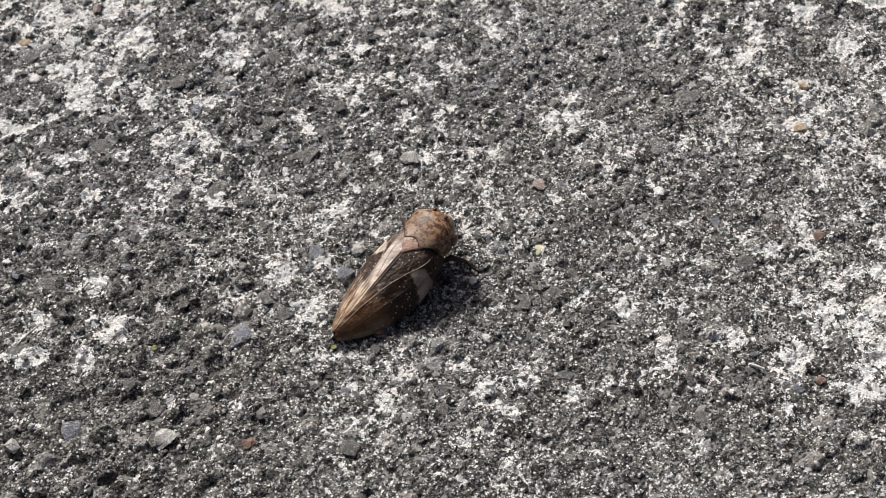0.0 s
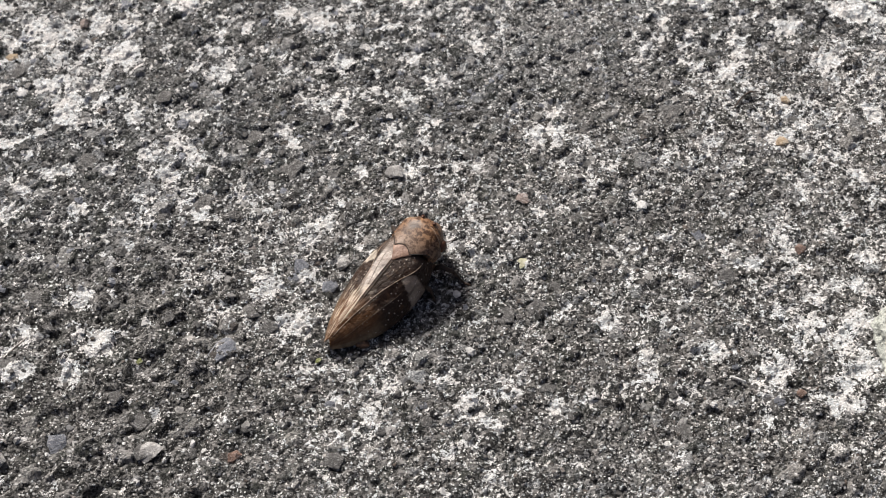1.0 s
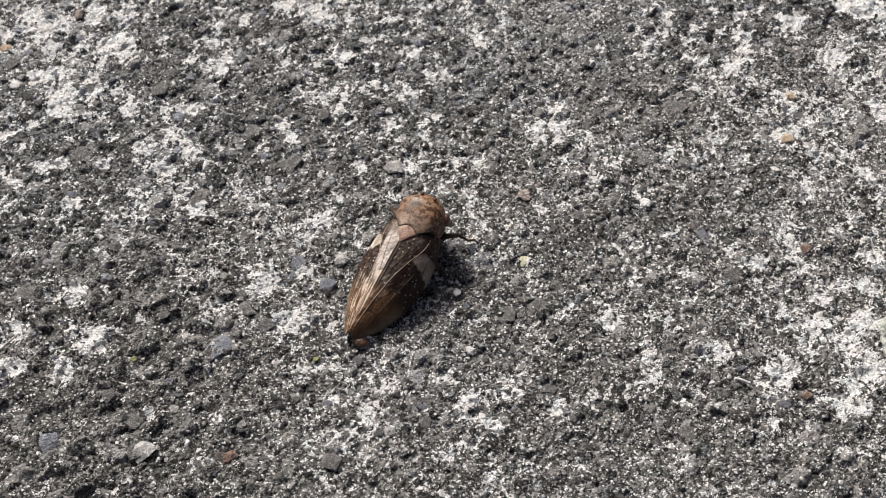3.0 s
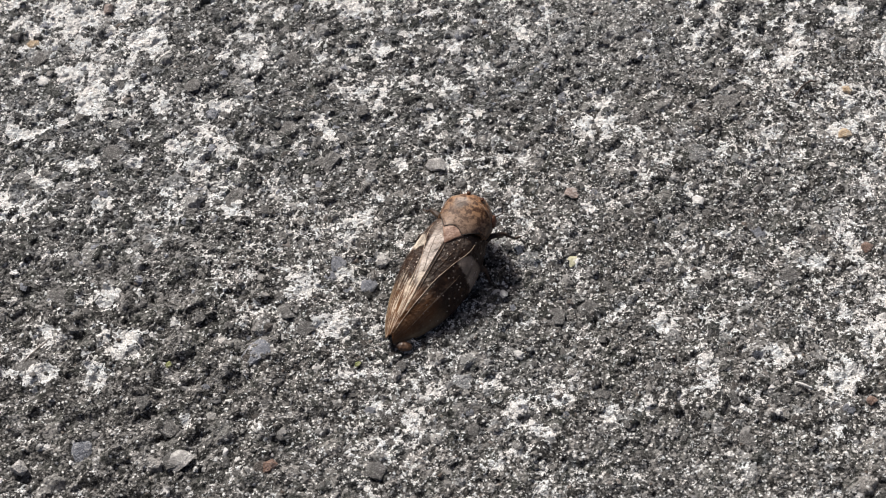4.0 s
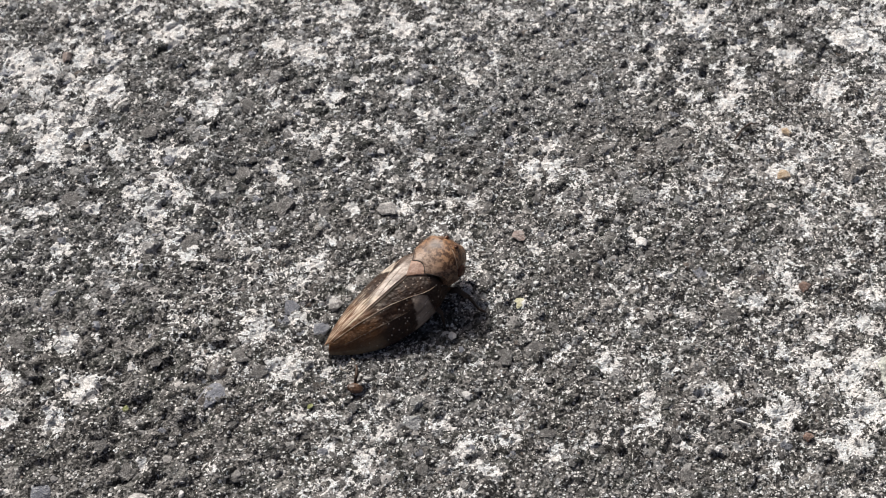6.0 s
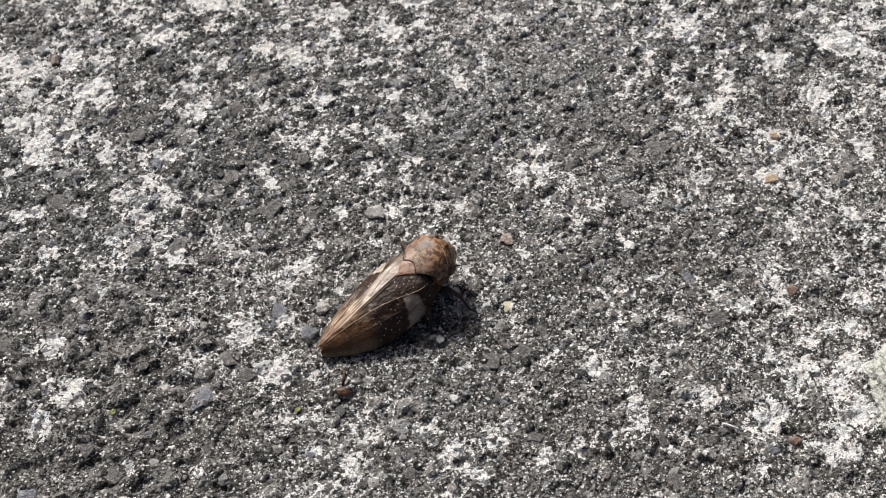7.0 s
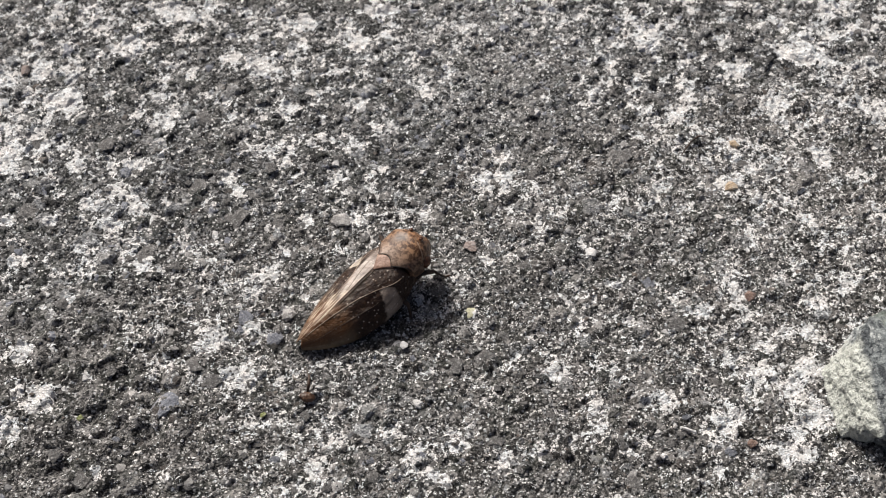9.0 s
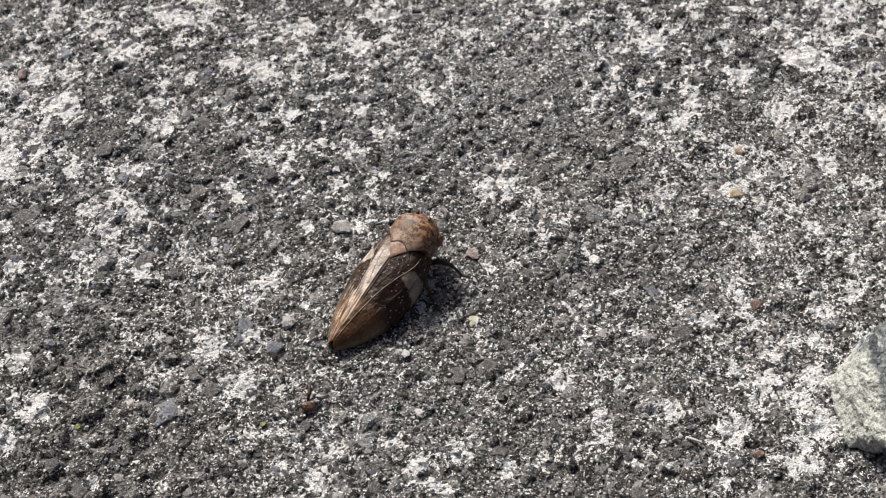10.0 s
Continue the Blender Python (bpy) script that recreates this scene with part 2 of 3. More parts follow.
# ---- ground ----
nrng = np.random.default_rng(5)
X0, X1, Y0, Y1 = -30.0, 39.0, -20.0, 34.0
DX, DY = 0.066, 0.078


def axis(lo, hi, step):
    core = np.arange(lo, hi + step / 2, step)
    grow = step * 1.32 ** np.arange(1, 54)
    far = np.cumsum(grow)
    return np.concatenate([lo - far[::-1], core, core[-1] + far])


def lattice_noise(x, y, seed):
    """Gradient noise of unit cell, about -0.7 to 0.7."""
    xi, yi = np.floor(x).astype(np.int64), np.floor(y).astype(np.int64)
    xf, yf = x - xi, y - yi

    def corner(i, j):
        h = ((xi + i) * 374761393 + (yi + j) * 668265263 + seed * 974711) & 0x7FFFFFFF
        h = ((h ^ (h >> 13)) * 1274126177) & 0x7FFFFFFF
        a = (h ^ (h >> 16)) % 65536 / 65536 * 2 * np.pi
        return np.cos(a) * (xf - i) + np.sin(a) * (yf - j)

    u, v = xf * xf * xf * (xf * (xf * 6 - 15) + 10), yf * yf * yf * (yf * (yf * 6 - 15) + 10)
    top = corner(0, 0) * (1 - u) + corner(1, 0) * u
    low = corner(0, 1) * (1 - u) + corner(1, 1) * u
    return top * (1 - v) + low * v


def fractal(x, y, size, octaves, seed, gain=0.6):
    out, amp, total = 0.0, 1.0, 0.0
    for o in range(octaves):
        out = out + amp * lattice_noise(x / size * 2**o + 17.3 * o, y / size * 2**o - 9.1 * o, seed + o)
        total += amp
        amp *= gain
    return out / total


# lime-white blotches: x, y, radius in millimetres
BLOTCHES = [
    (-4.8, 21.1, 0.92), (-17.6, 19.6, 1.22), (-2.4, 8.4, 0.61), (9.1, 10.2, 1.07), (-15.5, 11.0, 0.73), (-6.4, 10.9, 0.61),
    (8.9, -2.5, 0.49), (11.0, -3.8, 0.67), (5.2, -7.7, 0.98), (7.5, -8.8, 0.61), (3.7, -9.6, 0.92), (25.4, 17.8, 0.77),
    (21.0, 14.5, 0.67), (18.2, 7.8, 0.46), (-20.4, 10.4, 0.61), (-22.0, -4.4, 0.92), (-6.5, -2.5, 1.22), (-8.0, 0.4, 1.07),
    (-4.2, 1.9, 0.49), (-1.4, 14.8, 0.37), (3.0, 15.3, 0.37), (-9.6, 20.9, 0.61), (13.7, 0.6, 0.46), (19.6, -0.7, 0.61),
    (21.7, -4.9, 1.1), (19.6, -7.8, 1.22), (-5.9, -5.5, 0.86), (-4.0, -7.7, 0.61), (-11.5, -10.7, 0.55), (2.7, -8.3, 0.67),
    (-22.3, 21.5, 0.92),
]
BLOTCHES_MORE = [(23.0, 8.3, 1.0), (23.6, 11.6, 0.7), (14.0, -9.0, 0.6), (9.5, -8.8, 0.8), (16.5, -6.0, 0.9), (22.5, -10.0, 1.0), (25.2, -2.6, 0.8), (24.6, -5.0, 0.8), (23.2, -6.2, 0.9), (24.4, -8.0, 1.0), (23.6, -10.2, 0.8), (26.2, -1.0, 0.7), (22.6, -3.4, 0.6), (-4.9, 4.5, 0.8), (-5.6, 3.0, 0.7), (-3.6, 5.8, 0.6), (-2.8, 2.6, 0.5), (-5.8, 0.7, 0.6), (8.0, 4.2, 0.5), (7.6, 2.0, 0.4), (-17.5, -2.5, 1.1),
                 (-19.0, -4.5, 0.9), (-13.0, 13.5, 0.8), (-21.0, 15.0, 1.0), (27.0, 14.5, 1.2), (30.0, 18.5, 1.4), (20.0, 21.0, 1.3), (-13.5, 24.0, 1.4), (3.0, 25.5, 1.3)]
BLOTCHES_FAR = [
    (32.6, 22.8, 0.95), (29.1, 10.0, 0.88), (28.3, 19.3, 0.63), (-19.2, 22.6, 0.88), (-16.5, 14.3, 0.82), (0.1, 8.0, 0.41), (27.8, 0.4, 0.76),
    (23.2, -8.7, 0.63), (1.8, -6.6, 0.57), (19.6, 4.5, 0.41), (-12.1, 6.1, 0.69), (-17.6, 9.8, 0.63), (-18.8, 0.5, 0.69), (1.2, 17.1, 0.63),
    (5.5, 18.1, 0.57), (-2.1, 25.2, 0.69), (-10.2, 26.8, 0.69), (18.1, 20.7, 0.57), (12.8, 22.3, 0.57), (32.9, 13.7, 0.82), (34.2, 20.5, 0.76),
    (-5.9, 0.7, 0.57), (-14.3, -7.7, 0.63), (-2.5, -8.5, 0.5), (15.7, -1.0, 0.38), (14.9, 1.8, 0.5), (27.0, 5.0, 0.63),
]
BLOTCHES_NEAR = [
    (1.5, 22.7, 0.65), (-13.8, 11.8, 0.65), (-6.9, 12.4, 0.39), (13.7, 5.1, 0.48), (24.1, 5.5, 0.39), (-19.3, 6.8, 0.81),
    (-17.3, 22.0, 0.9), (-10.7, 17.6, 0.58), (11.9, 1.1, 0.45), (-10.4, -7.9, 0.65), (-1.2, -7.0, 0.58), (5.1, 0.8, 0.39),
]
# greyer, cleaner areas
CLEAN = [(-19.0, -8.5, 6.0), (-13.0, -9.0, 5.0), (11.0, 16.5, 4.5), (-7.5, 8.2, 1.8), (-14.0, -7.0, 3.5), (2.0, -3.5, 3.0), (13.0, -10.5, 2.5), (9.6, 1.6, 2.2), (-18.5, 10.0, 2.2), (16.5, 11.0, 1.8), (4.0, 12.0, 2.5), (17.0, -1.0, 2.0), (18.5, -8.6, 2.2), (16.5, -9.0, 1.8)]


def build_ground():
    gx, gy = axis(X0, X1, DX), axis(Y0, Y1, DY)
    nx, ny = len(gx), len(gy)
    x, y = np.meshgrid(gx, gy)
    wx = x + 0.25 * fractal(x, y, 0.9, 2, 71)
    wy = y + 0.25 * fractal(x, y, 0.9, 2, 83)
    h = 0.16 * fractal(x, y, 7.0, 3, 3) + 0.10 * fractal(x, y, 1.1, 3, 8)
    tone = np.clip(0.30 + 0.5 * fractal(x, y, 0.35, 3, 21), 0, 1)
    hue = np.clip(0.10 + 1.2 * fractal(x, y, 9.0, 2, 33), 0, 1)
    top = np.zeros_like(h)
    ox, oy = np.searchsorted(gx, X0), np.searchsorted(gy, Y0)

    chalk = np.zeros_like(h)

    def stamp(cx, cy, r, rise, t, u, w):
        i0, i1 = ox + int((cx - 1.4 * r - X0) / DX), ox + int((cx + 1.4 * r - X0) / DX) + 2
        j0, j1 = oy + int((cy - 1.4 * r - Y0) / DY), oy + int((cy + 1.4 * r - Y0) / DY) + 2
        i0, j0 = max(i0, 0), max(j0, 0)
        sx, sy = wx[j0:j1, i0:i1] - cx, wy[j0:j1, i0:i1] - cy
        if sx.size == 0:
            return
        k = int(nrng.integers(5, 8))
        angles = (np.arange(k) + nrng.uniform(-0.3, 0.3, k)) * 2 * np.pi / k + nrng.uniform(0, 6.3)
        reach = r * nrng.uniform(0.7, 1.1, k)
        d = np.max([(np.cos(a) * sx + np.sin(a) * sy) / q for a, q in zip(angles, reach)], axis=0)
        body = np.clip((1.08 - d) / 0.45, 0, 1)
        lean = (sx * nrng.uniform(-0.25, 0.25) + sy * nrng.uniform(-0.25, 0.25)) * body
        level = h[j0:j1, i0:i1].mean() * 0.6
        z = level + rise * (body**0.7) + lean
        over = (body > 0.02) & (z > h[j0:j1, i0:i1])
        h[j0:j1, i0:i1] = np.where(over, z, h[j0:j1, i0:i1])
        tone[j0:j1, i0:i1] = np.where(over, t + 0.12 * (tone[j0:j1, i0:i1] - 0.3), tone[j0:j1, i0:i1])
        hue[j0:j1, i0:i1] = np.where(over, u, hue[j0:j1, i0:i1])
        chalk[j0:j1, i0:i1] = np.where(over, w, chalk[j0:j1, i0:i1])
        top[j0:j1, i0:i1] = np.where(over, np.maximum(top[j0:j1, i0:i1], body), top[j0:j1, i0:i1])

    for count, lo, hi, rough in ((2600, 0.22, 0.42, 0.6), (10000, 0.12, 0.22, 0.75), (20000, 0.06, 0.12, 0.9), (1300, 0.25, 0.6, 0.5), (9000, 0.06, 0.11, 0.9)):
        for _ in range(count):
            r = nrng.uniform(lo, hi)
            t = float(nrng.choice((0.03, 0.28, 0.85), p=(0.48, 0.30, 0.22)) + nrng.normal(0, 0.1))
            stamp(nrng.uniform(X0, X1), nrng.uniform(Y0, Y1), r, r * rough * nrng.uniform(0.5, 1), t, float(nrng.uniform(0, 1) ** 3), float(r < 0.2 and nrng.uniform() < 0.10))
    along, across = 0.78 * wx + 0.62 * wy, -0.62 * wx + 0.78 * wy
    h += 0.16 * fractal(along / 1.7, across, 0.62, 2, 131, 0.6) + 0.13 * fractal(wx, wy, 0.36, 3, 91, 0.8) - 0.06 * np.clip(fractal(wx, wy, 1.0, 2, 95) - 0.12, 0, 1)

    # lime deposit: in clusters, mostly between the grains
    field = fractal(wx, wy, 1.5, 4, 41, 0.7) + 0.45 * fractal(x, y, 6.0, 2, 57) + 0.25 * lattice_noise(wx / 0.3, wy / 0.3, 63)
    bx, by = wx + 1.5 * fractal(x, y, 1.2, 3, 211, 0.75), wy + 1.5 * fractal(x, y, 1.2, 3, 223, 0.75)
    for cx, cy, r in BLOTCHES + BLOTCHES_MORE + BLOTCHES_FAR + BLOTCHES_NEAR:
        field += 0.62 * np.exp(-(((bx - cx) ** 2 + ((by - cy) * 1.1) ** 2) / (0.85 * r) ** 2) ** 1.3)
    for cx, cy, r in CLEAN:
        field -= 0.16 * np.exp(-((x - cx) ** 2 + (y - cy) ** 2) / r**2)
    for cx, cy, r, more in ((21, -4, 9, 0.07), (24.5, -4, 3.5, 0.10), (-22, 15, 8, 0.04), (30, 18, 9, 0.05)):
        field += more * np.exp(-((x - cx) ** 2 + (y - cy) ** 2) / r**2)
    field += 0.004 * np.clip(y - 4, -12, 18)
    lime = np.clip((field - 0.06) / 0.40 + 0.30, 0.05, 1.4) - 0.30 * top * np.clip(1.2 - 2.5 * (field - 0.1), 0, 1)
    lime = np.clip(np.maximum(lime, 0.85 * chalk), 0, 1.4)
    # coarser and harder-edged away from the middle
    away = np.clip(np.maximum((y - 7 - 0.25 * x) / 5, (-11 - x) / 4), 0, 1)
    lime = np.clip(lime + away * (1.5 * fractal(wx, wy, 0.95, 3, 301, 0.6) + 0.28 * (lime - 0.36) - 0.05), 0, 1.4)
    lime = np.clip(0.36 + (lime - 0.36) * (1 + 0.55 * away) - 0.06 * away, -0.8, 2.0)
    hue = np.clip(hue + 0.4 * away, 0, 1)
    # a cleaner grey stretch of finer grain, and a lumpy one
    even = np.exp(-(((x - 10.0) / 6.5) ** 2 + ((y - 19.5) / 6.5) ** 2) ** 1.5)
    lime = lime + (0.26 - lime) * 0.6 * even
    tone = tone + 0.22 * even
    lumpy = np.clip((-6 - x) / 5, 0, 1) * np.clip((6 - y) / 6, 0, 1)
    hue = hue * (1 - 0.8 * lumpy)
    h += lumpy * (0.8 * fractal(along / 1.5, across, 1.5, 2, 411, 0.5))
    # beyond the near ground the mean of it
    out = np.clip(np.maximum(np.maximum(X0 - x, x - X1), np.maximum(Y0 - y, y - Y1)) / 6.0, 0, 1)
    h *= 1 - out
    lime, tone, hue = lime + (0.36 - lime) * out, tone + (0.36 - tone) * out, hue + (0.2 - hue) * out

    me = bpy.data.meshes.new("ground")
    me.vertices.add(nx * ny)
    me.vertices.foreach_set("co", (np.stack([x, y, h], -1) * MM).astype(np.float32).ravel())
    i, j = np.meshgrid(np.arange(nx - 1), np.arange(ny - 1))
    a = (j * nx + i).ravel()
    quads = np.stack([a, a + 1, a + nx + 1, a + nx], -1).astype(np.int32)
    me.loops.add(quads.size)
    me.loops.foreach_set("vertex_index", quads.ravel())
    me.polygons.add(len(quads))
    me.polygons.foreach_set("loop_start", np.arange(0, quads.size, 4, dtype=np.int32))
    me.polygons.foreach_set("use_smooth", np.ones(len(quads), dtype=bool))
    for name, values in (("tone", tone), ("lime", lime), ("hue", hue)):
        me.attributes.new(name, "FLOAT", "POINT").data.foreach_set("value", values.astype(np.float32).ravel())
    me.update(calc_edges=True)
    me.validate()
    me.materials.append(GROUND)
    ob = tagged(new("ground", me), "rough weathered grey concrete with lime-white blotches and dark aggregate", "ground", "", "structure")
    core = h[oy : oy + int((Y1 - Y0) / DY), ox : ox + int((X1 - X0) / DX)]
    return ob, core, lime[oy : oy + int((Y1 - Y0) / DY), ox : ox + int((X1 - X0) / DX)]


ground, HEIGHTS, LIME = build_ground()


def height(x, y):
    """Ground height in millimetres."""
    j, i = int((y - Y0) / DY), int((x - X0) / DX)
    return float(HEIGHTS[max(j - 1, 0) : j + 2, max(i - 1, 0) : i + 2].max())


# ---- loose grains and the pebble ----
def grain(name, x, y, r, material, label, category, flat=0.55, stretch=1.2, turn=0.0, seed=1, lift=0.0):
    v, f = rock(random.Random(seed), 12, flat, stretch)
    ob = new(name, mesh(name, [(p[0] * r, p[1] * r, p[2] * r) for p in v], f, material, False))
    ob.matrix_world = pose(x * MM, y * MM, (height(x, y) + r * flat * 0.5 + lift) * MM, 6, -4, turn)
    return tagged(ob, label, category, "loose grains on the concrete")


GRAINS = [
    ("stone_chip", 7.06, 5.29, 0.46, PINK, "small pinkish angular stone chip lying on concrete", 0.15, 1.15, 100),
    ("flake", 6.58, 0.66, 0.36, YELLOW, "tiny pale yellow-green flake lying on concrete", 0.16, 1.2, 60),
    ("stone_chip", 2.69, -1.23, 0.3, WHITE, "tiny white stone chip beside the insect", 0.5, 1.0, 10),
    ("stone_chip", 13.97, 4.17, 0.33, WHITE, "small bright white angular stone chip", 0.4, 1.3, -25),
    ("stone_chip", 15.91, -9.68, 0.24, WHITE, "tiny bright white stone chip", 0.8, 1.0, 0),
    ("stone_chip", -23.83, 16.71, 0.36, WHITE, "small flat white stone chip", 0.35, 1.4, 20),
    ("pebble", -22.43, -9.79, 0.45, PALE, "tiny rounded cream pebble on concrete", 0.8, 1.1, 30),
    ("grain", 23.81, 11.44, 0.36, ORANGE, "small orange sandy grain on concrete", 0.5, 0.8, 30),
    ("grain", 23.01, 8.2, 0.38, ORANGE, "pale orange sandy grain in lime", 0.4, 1.4, 10),
    ("grain", -24.73, 19.98, 0.36, ORANGE, "small ochre grain on concrete", 0.5, 1.3, 0),
    ("grain", -20.25, 22.53, 0.5, PINK, "small pinkish grain on concrete", 0.6, 0.7, 0),
    ("grain", 22.51, 0.14, 0.36, RUST, "small brown rounded grain on concrete", 0.6, 1.2, 40),
    ("grain", 20.7, -9.31, 0.32, RUST, "small rust-brown grain on concrete", 0.6, 1.2, 40),
    ("stone_chip", -0.48, 7.98, 0.52, PALE, "small grey-beige flat stone chip", 0.4, 1.5, -5),
    ("flake", -15.14, -4.21, 0.2, MOSS, "tiny yellow-green moss flake on concrete", 0.6, 1.0, 0),
    ("flake", -5.23, -4.98, 0.16, MOSS, "tiny yellow-green moss flake on concrete", 0.3, 1.4, 30),
    ("stone_chip", -14.34, -9.93, 0.6, PALE, "flat pale grey angular stone chip", 0.4, 1.3, 30),
    ("stone_chip", -19.35, -8.85, 0.62, SLATE, "flat blue-grey angular stone chip", 0.3, 1.5, 70),
    ("grain", -9.75, -10.6, 0.42, RUST, "small brown rounded grain on concrete", 0.7, 1.1, 20),
    ("stone_chip", -3.67, 1.5, 0.42, PALE, "small pale grey stone chip", 0.6, 1.2, 15),
]
for i, (name, x, y, r, material, label, flat, stretch, turn) in enumerate(GRAINS):
    grain(name, x, y, r, material, label, name.replace("_", " "), flat, stretch, turn, 40 + i)


# faces of the pebble: outward direction and distance from its middle
FACETS = [
    ((-0.95, 0.0, 0.30), 3.75), ((-0.72, 0.62, 0.30), 3.95), ((-0.30, 0.92, 0.25), 4.35), ((-0.48, -0.82, -0.28), 4.0), ((-0.10, -0.95, -0.28), 4.6),
    ((-0.70, -0.05, 0.70), 3.2), ((-0.05, -0.12, 0.99), 1.95), ((0.15, 0.35, 0.92), 2.3), ((0.9, 0.3, 0.3), 4.6), ((0.8, -0.5, 0.3), 4.4), ((0.0, 0.0, -1.0), 1.25),
]


def build_pebble():
    bm = bmesh.new()
    bmesh.ops.create_icosphere(bm, subdivisions=7, radius=1.0)
    planes = [(Vector(n).normalized(), d) for n, d in FACETS]
    for v in bm.verts:
        p = v.co.normalized()
        r = sum(max(0.0, p.dot(n) / d) ** 36 for n, d in planes) ** (-1 / 36)
        q = p * r
        ledge = noise.noise(Vector((q.x * 0.9, q.y * 0.35, q.z * 1.6)))
        k = 1 + 0.05 * noise.noise(q * 0.55) + 0.035 * ledge + 0.04 * noise.noise(q * 2.6) + 0.02 * noise.noise(q * 6.5) - 0.035 * max(0.0, noise.noise(q * 1.7 + Vector((3, 1, 7))) - 0.35)
        v.co = q * k * MM
    me = bpy.data.meshes.new("pebble")
    bm.to_mesh(me)
    bm.free()
    me.materials.append(PEBBLE)
    me.polygons.foreach_set("use_smooth", [True] * len(me.polygons))
    ob = new("pebble", me)
    ob.matrix_world = pose(29.75 * MM, -7.3 * MM, 1.35 * MM)
    return tagged(ob, "rough pale grey-green banded pebble resting on concrete", "pebble")


build_pebble()


def build_seed():
    rings = []
    for i in range(11):
        a = math.pi * (i + 0.5) / 11
        rings.append([(-0.44 * math.cos(a), 0.29 * math.sin(a) * math.cos(b), 0.22 * math.sin(a) * math.sin(b)) for b in (2 * math.pi * k / 14 for k in range(14))])
    seed = new("seed", mesh("seed", *loft(rings), SEED))
    x, y = -2.76, -4.16
    seed.matrix_world = pose(x * MM, y * MM, (height(x, y) + 0.08) * MM, 0, 8, -12)
    tagged(seed, "tiny glossy brown oval seed lying on concrete", "seed")
    husk = new("husk", mesh("husk", *tube([(0.42 * math.cos(t), 0.42 * math.sin(t), 0.10 + 0.04 * t) for t in (0.4 * k - 0.6 for k in range(12))], [0.02, 0.04, 0.06, 0.05, 0.045, 0.04, 0.03]), HUSK))
    x, y = -3.1, -2.7
    husk.matrix_world = pose(x * MM, y * MM, height(x, y) * MM, 0, 0, 200)
    tagged(husk, "curled dry grey plant husk on concrete", "husk")
    v, f = tube([(0.0, 0.0, 0.05), (0.1, 0.3, 0.3), (0.16, 0.62, 0.45), (0.14, 0.95, 0.35)], [0.07, 0.1, 0.09, 0.03])
    stalk = new("stalk", mesh("stalk", v, f, UNDERSIDE))
    stalk.matrix_world = pose(-2.75 * MM, -3.85 * MM, height(-2.7, -3.6) * MM)
    tagged(stalk, "tiny dark dry stalk above the seed", "stalk")


build_seed()


def fibre(name, points, radius, material, label):
    """A thin straw or fibre lying along points of the ground."""
    pts = [(x, y, height(x, y) + radius + lift) for x, y, lift in points]
    ob = new(name, mesh(name, *tube(pts, [radius * 0.6, radius, radius, radius * 0.5], 7), material))
    return tagged(ob, label, name)


fibre("straw", [(-22.95, -3.4, 0.1), (-22.5, -2.95, 0.12), (-22.05, -2.45, 0.1), (-21.6, -1.95, 0.06)], 0.05, HUSK, "thin dry beige straw lying on concrete")
fibre("splinter", [(17.1, -7.95, 0.05), (17.4, -8.15, 0.1), (17.65, -8.3, 0.1), (17.9, -8.45, 0.06)], 0.07, WHITE, "tiny white splinter lying on concrete")
fibre("fibre", [(20.55, 10.95, 0.05), (21.2, 11.7, 0.12), (21.7, 12.0, 0.12), (22.3, 12.15, 0.05)], 0.06, UNDERSIDE, "short curved dark plant fibre on concrete")


# ---- the insect: head towards +y, feet on z = 0, in millimetres ----
RIDGE = [(2.9, 2.76), (2.0, 2.79), (1.2, 2.61), (0.3, 2.32), (-0.8, 1.90), (-1.8, 1.54), (-2.8, 1.21), (-3.5, 0.98), (-4.0, 0.74), (-4.4, 0.60)]
HALF = [(2.9, 1.52), (2.0, 1.86), (1.2, 1.97), (0.3, 2.03), (-0.8, 1.89), (-1.8, 1.62), (-2.8, 1.20), (-3.5, 0.82), (-3.95, 0.50), (-4.35, 0.16)]
EDGE = [(2.9, 1.50), (2.0, 0.95), (1.2, 0.68), (0.3, 0.53), (-0.8, 0.25), (-1.8, 0.08), (-2.8, 0.02), (-3.5, 0.08), (-4.0, 0.14), (-4.4, 0.22)]
SHIELD_W = [(2.0, 1.24), (2.4, 1.33), (2.9, 1.46), (3.4, 1.49), (3.9, 1.46), (4.3, 1.24), (4.7, 0.90), (4.95, 0.50), (5.08, 0.12)]
SHIELD_Z = [(2.0, 2.80), (2.4, 2.92), (2.9, 3.12), (3.4, 3.29), (3.9, 3.42), (4.3, 3.28), (4.7, 2.88), (4.95, 2.30), (5.08, 1.95)]
FRONT, REAR = 2.2, -4.05


def smooth_at(table, y):
    return sum(curve_at(table, y + d) for d in (-0.3, -0.15, 0, 0.15, 0.3)) / 5


def roof_power(y):
    """Rounded over the shoulders, a sharp roof towards the tail."""
    return float(np.interp(y, (-2.0, 0.2, 1.8), (1.12, 1.3, 1.75)))


def wing_point(s, v, side, out=0.0):
    """A place on the wing: s from base to tip, v from the ridge to the outer edge."""
    y = FRONT + (REAR - FRONT) * s + 0.95 * v**1.2 * max(0.0, 1 - s / 0.45) ** 1.5 - 0.22 * math.sin(v * math.pi * 0.8) * s**9
    w, zr, ze = max(smooth_at(HALF, y), 0.03), smooth_at(RIDGE, y), smooth_at(EDGE, y)
    x = w * math.sin(v * math.pi / 2) ** 0.9 + 0.012
    z = ze + (zr - ze) * (1 - v ** roof_power(y))
    return Vector((side * (x + out * 0.7 * v), y, z + out * (1 - 0.5 * v)))


